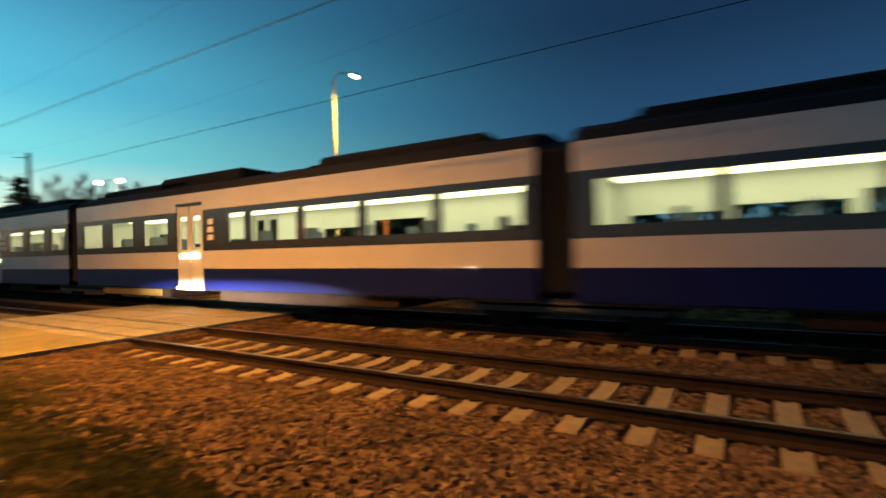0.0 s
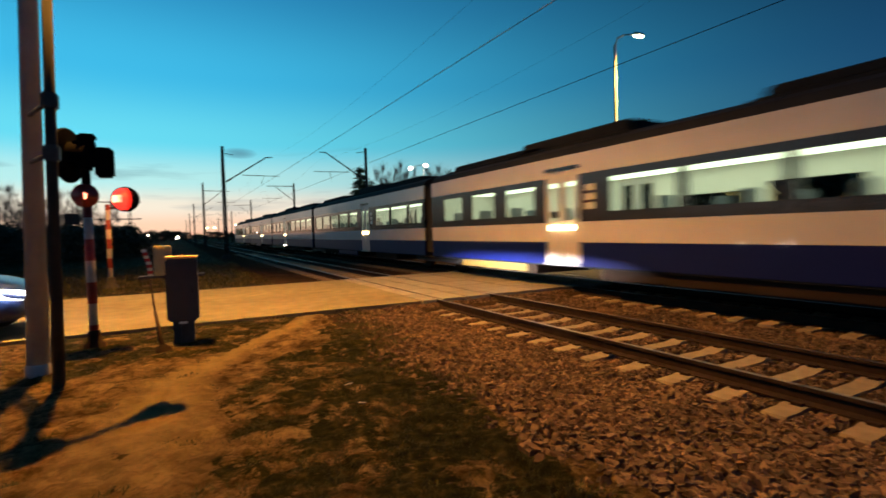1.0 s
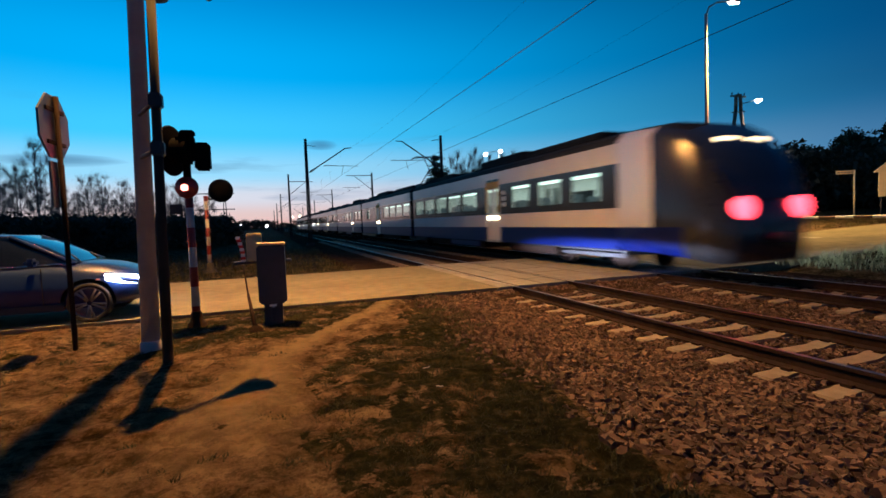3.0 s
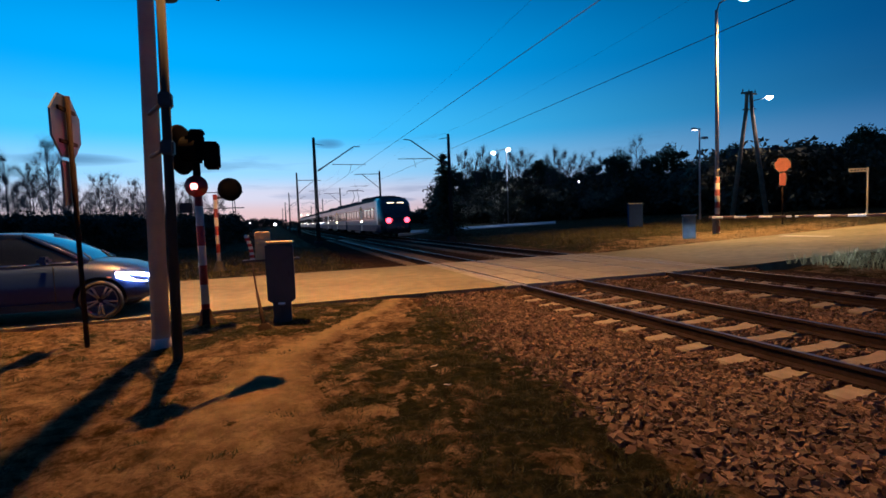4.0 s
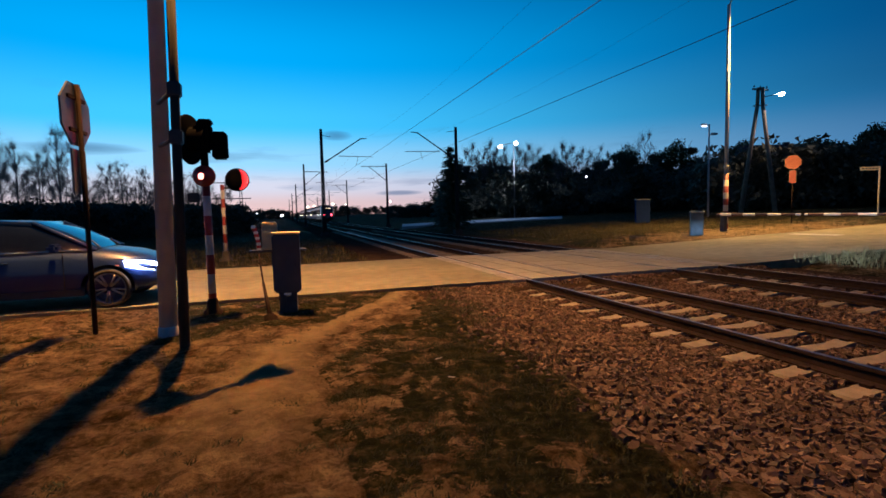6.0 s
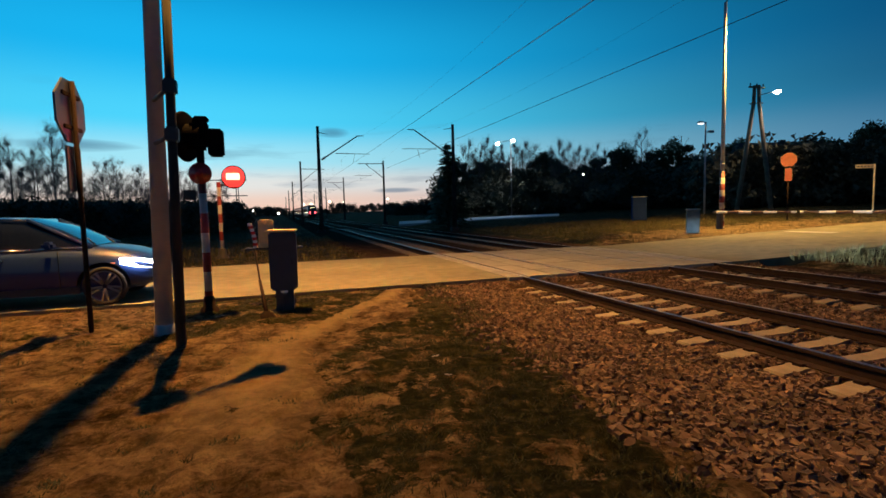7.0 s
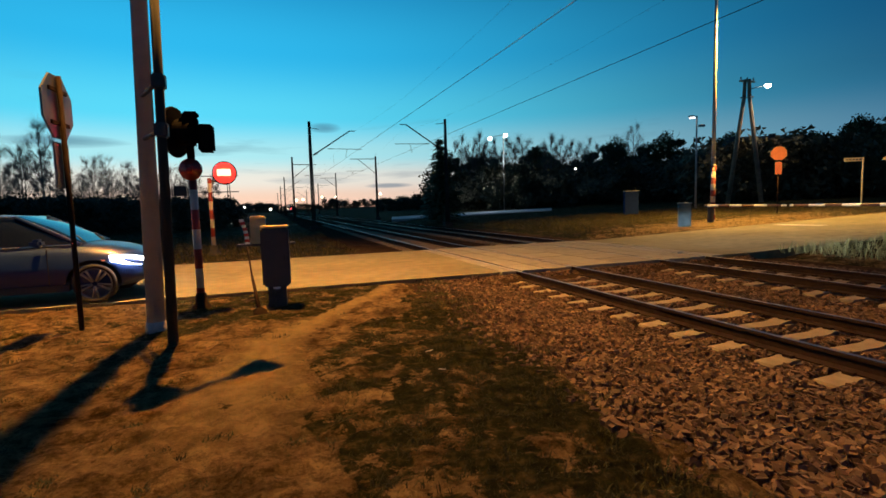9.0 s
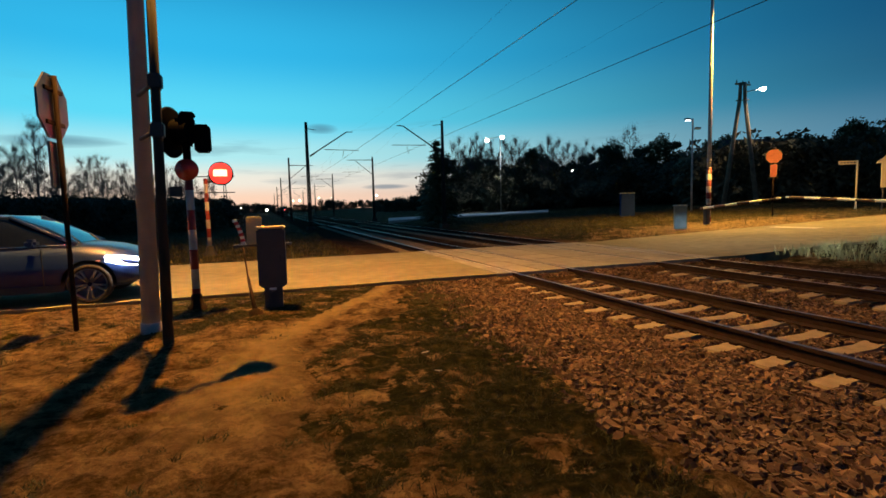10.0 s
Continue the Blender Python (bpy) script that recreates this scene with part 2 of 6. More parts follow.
GROUND = ground_material()
ASPHALT = material("worn_asphalt", (0.15, 0.135, 0.082), 0.95, grain=0.3, scale=3.0, bump=0.35, bump_scale=60, spec=0.1)
PLATE = material("concrete_crossing_plate", (0.20, 0.19, 0.155), 0.9, grain=0.22, scale=4.0, bump=0.25, bump_scale=50, vary=0.1, spec=0.1)
STONE = material("ballast_stone", (0.096, 0.062, 0.041), 0.9, grain=0.4, scale=11.0, bump=0.3, bump_scale=50, spec=0.12, vary=0.6, island=True)
# the stones' brown, darkened for the shade in the gaps between them
SHADED_BED = material("ballast_bed", (0.036, 0.023, 0.016), 0.98, grain=0.5, scale=14.0, bump=1.0, bump_scale=22, spec=0.0)
CONCRETE = material("grey_concrete", (0.20, 0.16, 0.112), 0.9, grain=0.22, scale=6.0, bump=0.3, vary=0.12, spec=0.1)
RUST = material("rusty_steel", (0.024, 0.016, 0.013), 0.95, 0.0, grain=0.35, scale=9, bump=0.2, spec=0.03)
POLISHED = material("polished_rail_head", (0.16, 0.145, 0.13), 0.36, 1.0, grain=0.12, scale=5)
STEEL = material("galvanised_steel", (0.30, 0.30, 0.30), 0.5, 0.6, grain=0.2, scale=7, bump=0.08)
DARK_STEEL = material("dark_steel", (0.05, 0.05, 0.055), 0.6, 0.4, grain=0.25, scale=8)
BLACK = material("black_rubber", (0.015, 0.015, 0.016), 0.85, grain=0.2)
WIRE = material("copper_wire", (0.03, 0.028, 0.026), 0.7, 0.3)
GLASS = glass_material("clear_glass")
TRAIN_WHITE = material("white_train_paint", (0.44, 0.42, 0.41), 0.4, grain=0.10, scale=1.2, coat=0.5)
TRAIN_BLUE = material("deep_blue_train_paint", (0.002, 0.006, 0.068), 0.45, grain=0.15, scale=1.5, coat=0.08, spec=0.15)
TRAIN_BAND = material("black_window_band", (0.018, 0.018, 0.02), 0.25, grain=0.1, coat=0.3)
TRAIN_ROOF = material("dark_roof", (0.012, 0.013, 0.016), 0.8, grain=0.3, scale=2, spec=0.08)
TRAIN_GREY = material("light_grey_lining", (0.62, 0.63, 0.60), 0.7, grain=0.08, scale=2)
SEAT = material("blue_grey_upholstery", (0.10, 0.13, 0.16), 0.9, grain=0.2, scale=20)
YELLOW = material("yellow_paint", (0.75, 0.50, 0.04), 0.5, grain=0.15)
DOOR_YELLOW = material("worn_yellow_paint", (0.40, 0.25, 0.03), 0.6, grain=0.25, scale=3)
SKIRT_YELLOW = material("dirty_yellow_paint", (0.13, 0.085, 0.014), 0.7, grain=0.35, scale=3)
CABIN_GLOW = material("saloon_light", (0.9, 0.9, 0.9), 0.5, emit=(0.94, 1.0, 0.74), power=2.0)
DOOR_GLOW = material("door_step_light", (0.9, 0.8, 0.6), 0.5, emit=(1.0, 0.72, 0.36), power=14.0)
WHITE_GLOW = material("white_marker_light", (0.9, 0.9, 0.9), 0.5, emit=(1.0, 0.95, 0.8), power=12.0)
TAIL_GLOW = material("red_tail_light", (0.6, 0.05, 0.05), 0.4, emit=(1.0, 0.045, 0.055), power=9.0)


# ---- mesh helpers ----
def link_mesh(name, bm, mats, parent=None, label="", smooth=False):
    me = bpy.data.meshes.new(name)
    bm.to_mesh(me)
    bm.free()
    for m in (mats if isinstance(mats, (list, tuple)) else [mats]):
        me.materials.append(m)
    if smooth:
        for p in me.polygons:
            p.use_smooth = True
    ob = new(name, me)
    ob.parent = parent
    if label:
        tagged(ob, label)
    return ob


def part(name, bm, mat, parent, label="", smooth=False):
    return link_mesh(name, bm, mat, parent, label, smooth)


def thing(name, at, label, category, group="", rz=0.0, kind=""):
    ob = new(name)
    ob.empty_display_size = 0.1
    ob.matrix_world = pose(*at, 0, 0, rz)
    return tagged(ob, label, category, group, kind)


def box(bm, x0, x1, y0, y1, z0, z1, bevel=0.0, mat=0):
    n0 = len(bm.faces)
    vs = [bm.verts.new((x, y, z)) for x in (x0, x1) for y in (y0, y1) for z in (z0, z1)]
    fs = [bm.faces.new([vs[i] for i in q]) for q in ((0, 1, 3, 2), (4, 6, 7, 5), (0, 4, 5, 1), (2, 3, 7, 6), (0, 2, 6, 4), (1, 5, 7, 3))]
    for f in fs:
        f.material_index = mat
    if bevel:
        es = list({e for f in fs for e in f.edges})
        r = bmesh.ops.bevel(bm, geom=es, offset=bevel, segments=2, affect="EDGES")
        for f in r["faces"]:
            f.material_index = mat
    return bm


def tube(bm, a, c, r0, r1=None, sides=10, mat=0, cap=True):
    """A round bar from a to c, tapering from r0 to r1."""
    r1 = r0 if r1 is None else r1
    a, c = Vector(a), Vector(c)
    d = (c - a).normalized()
    u = d.orthogonal().normalized()
    v = d.cross(u)
    rings = []
    for p, r in ((a, r0), (c, r1)):
        rings.append([bm.verts.new(p + r * (math.cos(k) * u + math.sin(k) * v)) for k in (2 * math.pi * i / sides for i in range(sides))])
    for i in range(sides):
        j = (i + 1) % sides
        f = bm.faces.new((rings[0][i], rings[0][j], rings[1][j], rings[1][i]))
        f.material_index = mat
        f.smooth = True
    if cap:
        bm.faces.new(rings[0][::-1]).material_index = mat
        bm.faces.new(rings[1]).material_index = mat
    return bm


def lathe(bm, axis_at, axis, prof, sides=20, mat=0):
    """Turns a profile of (distance along the axis, radius) round an axis."""
    o, d = Vector(axis_at), Vector(axis).normalized()
    u = d.orthogonal().normalized()
    v = d.cross(u)
    rings = [[bm.verts.new(o + h * d + max(r, 1e-4) * (math.cos(k) * u + math.sin(k) * v)) for k in (2 * math.pi * i / sides for i in range(sides))] for h, r in prof]
    for ra, rb in zip(rings, rings[1:]):
        for i in range(sides):
            j = (i + 1) % sides
            f = bm.faces.new((ra[i], ra[j], rb[j], rb[i]))
            f.material_index, f.smooth = mat, True
    return bm


def sweep(bm, prof, y0, y1, mat=0, closed=True):
    """A profile of (x, z) drawn along y."""
    a = [bm.verts.new((x, y0, z)) for x, z in prof]
    c = [bm.verts.new((x, y1, z)) for x, z in prof]
    n = len(prof)
    for i in range(n if closed else n - 1):
        j = (i + 1) % n
        bm.faces.new((a[i], a[j], c[j], c[i])).material_index = mat
    if closed:
        bm.faces.new(a[::-1]).material_index = mat
        bm.faces.new(c).material_index = mat
    return bm


def B():
    return bmesh.new()


# ---- ground, road, tracks ----
ROAD_Y0, ROAD_Y1 = 10.45, 16.9
TRACKS = (4.18, 8.25)


def path_x(y):
    """The trodden footpath that leads from the road down to the camera's side."""
    return float(np.interp(y, (4.3, 5.4, 6.6, 7.55, 8.8, 10.6), (-2.2, -2.1, -1.9, -1.26, -0.39, 0.66)))


def grass_amount(x, y):
    """Where the turf grows: beside the ballast, at the road's edge, and everywhere beyond the road."""
    g = 0.0
    # turf thinned round the far lamp, so its lit verge comes out paler
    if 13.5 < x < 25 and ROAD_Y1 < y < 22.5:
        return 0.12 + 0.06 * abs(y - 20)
    if y > ROAD_Y1 + 0.3 or x > 11.5:
        return 0.62
    out = min(0.62, 0.16 * max(0.0, -7.0 - x, -1.0 - y))
    bend = 0.15 * math.sin(y * 1.7) + 0.12 * math.sin(y * 4.1 + 1)
    left = float(np.interp(y, (1.0, 3.1, 3.85, 4.7, 6.35, 9.05, 10.2), (-1.4, -1.5, -1.6, -1.85, -0.97, 0.44, 1.05))) + bend
    right = float(np.interp(y, (1.0, 3.3, 4.6, 6.3, 9.4, 10.2), (0.35, 0.42, 0.62, 0.84, 1.42, 1.6))) + 0.6 * bend
    if left < x:
        g = float(np.interp((x - left) / max(0.3, right - left), (0.0, 0.2, 0.55, 1.0), (0.34, 0.42, 0.56, 0.64))) * max(0.0, min(1.0, (right + 0.3 - x) * 3))
    strip = 7.35 + 0.2 * math.sin(x * 2.3)
    if -3.7 < x < path_x(y) - 0.2 and y > strip:
        g = max(g, min(0.50, (y - strip) * 0.5 + 0.24))
    if x < -3.3 and y > 6.2:
        g = max(g, 0.22)
    return max(g, out)


def make_ground():
    def axis(fine0, fine1, step, far):
        a = list(np.arange(fine0, fine1 + 1e-6, step))
        d, lo, hi = step * 1.5, fine0, fine1
        while hi < far or lo > -far:
            lo, hi = lo - d, hi + d
            a = [lo] + a + [hi]
            d *= 1.35
        return a
    xs, ys = axis(-7.0, 1.4, 0.06, 2500), axis(-1.0, 10.6, 0.06, 2500)
    verts, grass, sand_and_lamplit = [], [], []
    for y in ys:
        for x in xs:
            z = rise(x) - 0.03
            near = -9 < x < 3 and -3 < y < 11
            if near:
                z += 0.05 * noise.noise((x * 0.7, y * 0.7, 0)) + 0.034 * noise.noise((x * 3.1, y * 3.1, 4)) + 0.03 * noise.noise((x * 7, y * 7, 7)) + 0.012 * noise.noise((x * 15, y * 15, 2)) - (0.05 + 0.05 * max(0.0, 1 - abs(y - 3.4))) * max(0.0, noise.noise((x * 3.6, y * 3.6, 12)) - 0.10)
            if 0.6 < x < 11.2:
                k = min(1.0, (x - 0.6) / 0.8, (11.2 - x) / 0.5)
                z -= 0.34 * max(0, k)
            if ROAD_Y0 - 0.3 < y < ROAD_Y1 + 0.5 and x > -400:
                z = min(z, rise(x) - 0.06)
            verts.append((x, y, z))
            grass.append(grass_amount(x, y))
            broad = float(np.interp(y, (3.5, 6.0, 8.0, 10.6), (0.8, 0.52, 0.30, 0.20)))
            # sandy footpath; beyond the road, the far lamp's lit patch as paler sand
            sand_and_lamplit.append(max(0.0, 1 - ((x - path_x(y)) / broad) ** 2) * max(0.0, min(1.0, (y - 3.4) / 1.6)) if -4 < x < 2 and 3.4 < y < 10.6 else (max(0.0, 0.85 - 0.16 * abs(x - 20) - 0.10 * abs(y - 19.5)) if ROAD_Y1 < y < 24 else 0.0))
    nx = len(xs)
    faces = [(j * nx + i, j * nx + i + 1, (j + 1) * nx + i + 1, (j + 1) * nx + i) for j in range(len(ys) - 1) for i in range(nx - 1)]
    me = bpy.data.meshes.new("ground")
    me.from_pydata(verts, [], faces)
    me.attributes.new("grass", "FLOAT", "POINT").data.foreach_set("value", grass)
    me.attributes.new("sand_and_lamplit", "FLOAT", "POINT").data.foreach_set("value", sand_and_lamplit)
    me.materials.append(GROUND)
    for p in me.polygons:
        p.use_smooth = True
    tagged(new("ground", me), "trodden sandy soil with thin patches of dark grass, paled round the far lamp", "ground", kind="structure")


make_ground()


def make_road():
    bm = B()
    xs = [-400, -60, -20, -10, 0, 3.0]
    right = [9.55, 10.5, 12, 16, 20, 26, 34, 44, 54, 400]
    for seq in (xs, right):
        for a, c in zip(seq, seq[1:]):
            top = [bm.verts.new((x, y, rise(x) + (0.0 if abs(y - 13.6) > 1 else 0.03))) for x in (a, c) for y in (ROAD_Y0, 13.6, ROAD_Y1)]
            low = [bm.verts.new((x, y, rise(x) - 0.3)) for x in (a, c) for y in (ROAD_Y0, ROAD_Y1)]
            bm.faces.new((top[0], top[3], top[4], top[1]))
            bm.faces.new((top[1], top[4], top[5], top[2]))
            bm.faces.new((low[0], low[2], top[3], top[0]))
            bm.faces.new((top[2], top[5], low[3], low[1]))
    for x, s in ((3.0, 1), (9.55, -1)):
        q = [bm.verts.new((x, y, z)) for y, z in ((ROAD_Y0, -0.3), (ROAD_Y1, -0.3), (ROAD_Y1, 0.0), (13.6, 0.03), (ROAD_Y0, 0.0))]
        bm.faces.new(q)
    bmesh.ops.remove_doubles(bm, verts=bm.verts, dist=1e-4)
    bmesh.ops.recalc_face_normals(bm, faces=bm.faces)
    road = link_mesh("road", bm, ASPHALT)
    tagged(road, "worn grey asphalt road over the level crossing", "road", kind="structure")
    # concrete plates between and beside the rails
    gaps = []
    for c in TRACKS:
        gaps += [(c - 0.66, c - 0.005), (c + 0.005, c + 0.66)]
    gaps += [(3.02, TRACKS[0] - 0.80), (TRACKS[0] + 0.80, 6.20), (6.21, TRACKS[1] - 0.80), (TRACKS[1] + 0.80, 9.53)]
    n = 0
    for x0, x1 in gaps:
        me = None
        for k in range(6):
            y = ROAD_Y0 - 0.05 + k * 1.1
            if me is None:
                bm = B()
                box(bm, x0, x1, 0.006, 1.094, -0.16, 0.004, 0.012)
                ob = part("plate", bm, PLATE, road)
                me = ob.data
            else:
                ob = new("plate", me)
                ob.parent = road
            ob.matrix_basis = pose(0, y, 0.002 * ((k * 7 + n) % 3))
        n += 1


make_road()


def make_stop_line():
    bm = B()
    top = [bm.verts.new((x, y, rise(x) + 0.03 * (ROAD_Y1 - y) / (ROAD_Y1 - 13.6) + 0.005)) for x, y in ((18.72, 14.2), (19.22, 14.2), (19.22, 16.2), (18.72, 16.2))]
    low = [bm.verts.new(v.co - Vector((0, 0, 0.02))) for v in top]
    bm.faces.new(top)
    for i in range(4):
        bm.faces.new((top[i], low[i], low[(i + 1) % 4], top[(i + 1) % 4]))
    bmesh.ops.recalc_face_normals(bm, faces=bm.faces)
    tagged(link_mesh("stop_line", bm, material("worn_white_road_paint", (0.27, 0.26, 0.22), 0.8, grain=0.35, scale=6, spec=0.1)), "worn white stop line painted on the road", "road marking", kind="structure")


make_stop_line()


def make_track(cx, tag):
    tr = thing("railway_track", (cx, 0, 0), tag, "railway track", "tracks at the crossing")
    head = [(-0.036, -0.012), (-0.03, 0.0), (0.03, 0.0), (0.036, -0.012), (0.034, -0.038), (0.009, -0.052), (0.009, -0.135), (0.075, -0.16), (0.075, -0.172),
            (-0.075, -0.172), (-0.075, -0.16), (-0.009, -0.135), (-0.009, -0.052), (-0.034, -0.038)]
    for s in (-1, 1):
        bm = B()
        for a, c in ((-60, -10), (-10, 0), (0, 10), (10, 20), (20, 60), (60, 200), (200, 900)):
            sweep(bm, head, a, c)
        rail = part("rail", bm, [RUST, POLISHED], tr)
        for p in rail.data.polygons:
            if p.normal.z > 0.9 and p.center.z > -0.02:
                p.material_index = 1
        rail.matrix_basis = pose(s * 0.7525, 0, 0)
    bm = B()
    sweep(bm, [(-1.22, -0.215), (-1.2, -0.19), (-0.95, -0.185), (-0.9, -0.172), (-0.6, -0.172), (-0.45, -0.20), (0.45, -0.20), (0.6, -0.172), (0.9, -0.172),
               (0.95, -0.185), (1.2, -0.19), (1.22, -0.215), (1.22, -0.36), (-1.22, -0.36)], -0.11, 0.11)
    me = part("sleeper", bm, CONCRETE, tr).data
    first = True
    ys = [3.3 + 0.6 * i for i in range(-22, 12)] + [17.4 + 0.6 * i for i in range(0, 60)]
    for y in ys:
        if ROAD_Y0 - 0.1 < y < ROAD_Y1:
            continue
        if first:
            ob, first = bpy.data.objects[[o.name for o in tr.children if o.data == me][0]], False
        else:
            ob = new("sleeper", me)
            ob.parent = tr
        ob.matrix_basis = pose(0.012 * math.sin(y * 3.7), y + 0.09 + 0.02 * math.sin(y * 5), 0.004 * math.sin(y * 9), 0, 0, 0.5 * math.sin(y * 2.2))
    # clips at the rail feet near the crossing
    bm = B()
    for y in ys:
        if -6 < y < 10.2:
            for x in (-0.7525, 0.7525):
                for s in (-1, 1):
                    box(bm, x + s * 0.095 - 0.03, x + s * 0.095 + 0.03, y + 0.04, y + 0.14, -0.175, -0.145)
    tagged(part("rail_clip", bm, RUST, tr), "rusty spring clips", kind="stuff")
    return tr


make_track(TRACKS[0], "near railway track of rusty rails on concrete sleepers")
make_track(TRACKS[1], "far railway track of rusty rails on concrete sleepers")


def make_ballast():
    # bed, its colour darkened to give the shade between the stones
    bm = B()
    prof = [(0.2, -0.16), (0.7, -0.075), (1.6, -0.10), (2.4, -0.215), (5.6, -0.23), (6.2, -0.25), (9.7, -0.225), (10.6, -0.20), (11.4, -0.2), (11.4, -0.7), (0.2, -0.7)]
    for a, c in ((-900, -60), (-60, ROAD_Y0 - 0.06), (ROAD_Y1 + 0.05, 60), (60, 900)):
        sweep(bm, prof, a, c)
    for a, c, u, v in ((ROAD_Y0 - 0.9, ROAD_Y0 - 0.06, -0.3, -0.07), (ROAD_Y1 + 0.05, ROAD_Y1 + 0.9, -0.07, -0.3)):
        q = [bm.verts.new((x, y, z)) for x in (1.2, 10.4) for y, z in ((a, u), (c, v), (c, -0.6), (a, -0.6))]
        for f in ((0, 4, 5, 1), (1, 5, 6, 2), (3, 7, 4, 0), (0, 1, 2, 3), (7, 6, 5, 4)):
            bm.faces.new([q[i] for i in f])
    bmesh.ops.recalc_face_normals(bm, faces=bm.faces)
    bed = link_mesh("ballast_bed", bm, SHADED_BED)
    tagged(bed, "bed of crushed stone under the tracks, darkened for shade between the stones", "ballast", kind="structure")
    rng = np.random.default_rng(5)
    base = np.array([(x, y, z) for x in (-1, 1) for y in (-1, 1) for z in (-1, 1)], float)
    quad = np.array([(0, 1, 3, 2), (4, 6, 7, 5), (0, 4, 5, 1), (2, 3, 7, 6), (0, 2, 6, 4), (1, 5, 7, 3)])

    def level(x):
        return np.interp(x, [0.2, 0.7, 1.6, 2.4, 5.6, 6.2, 9.7, 10.6], [-0.04, -0.065, -0.09, -0.205, -0.22, -0.24, -0.22, -0.2])
    pts = []
    n = 112000
    x = rng.uniform(0.35, 10.6, n)
    y = rng.uniform(-2.0, ROAD_Y0 - 0.1, n)
    edge = 0.50 + 0.12 * np.sin(y * 1.7) + 0.16 * np.maximum(0, y - 4.5)
    keep = (x > edge + rng.normal(0, 0.20, n)) & (rng.uniform(0, 1, n) < np.where(x < 3.5, 1.0, 0.45))
    for c in TRACKS:
        for r in (-0.7525, 0.7525):
            keep &= np.abs(x - c - r) > 0.10
        on = (np.abs(x - c) < 1.34) & (np.abs(((y - 3.39) / 0.6 + 0.5) % 1 - 0.5) * 0.6 < 0.165)
        keep &= ~on
    x, y = x[keep], y[keep]
    n = len(x)
    size = rng.uniform(0.010, 0.030, n)
    v = base[None] * size[:, None, None] * rng.uniform(0.55, 1.25, (n, 1, 3)) + rng.normal(0, 1, (n, 8, 3)) * size[:, None, None] * 0.28
    a = rng.uniform(0, 6.28, (n, 3))
    ca, sa = np.cos(a), np.sin(a)
    rz = np.zeros((n, 3, 3))
    rz[:, 0, 0], rz[:, 0, 1], rz[:, 1, 0], rz[:, 1, 1], rz[:, 2, 2] = ca[:, 0], -sa[:, 0], sa[:, 0], ca[:, 0], 1
    rx = np.zeros((n, 3, 3))
    rx[:, 0, 0], rx[:, 1, 1], rx[:, 1, 2], rx[:, 2, 1], rx[:, 2, 2] = 1, ca[:, 1], -sa[:, 1], sa[:, 1], ca[:, 1]
    v = np.einsum("nij,njk,nlk->nli", rz, rx, v)
    lift = np.where((x > 1.2) & (x < 10.4), np.maximum(level(x), np.interp(y, [ROAD_Y0 - 0.9, ROAD_Y0 - 0.06], [-0.3, -0.07])), level(x))
    v += np.stack([x, y, lift + size * 0.45], 1)[:, None, :]
    f = quad[None] + (8 * np.arange(n))[:, None, None]
    me = bpy.data.meshes.new("ballast_stones")
    me.from_pydata(v.reshape(-1, 3).tolist(), [], f.reshape(-1, 4).tolist())
    me.materials.append(STONE)
    tagged(new("ballast_stones", me), "loose angular brown ballast stones", "ballast", kind="stuff")


make_ballast()


# ---- the train ----
GANGS = [39.4, 21.1, 3.0, -15.9, -34.5, -52.7, -70.6]
HEAD, TAIL = 61.4, -93.5
HALF = 1.41


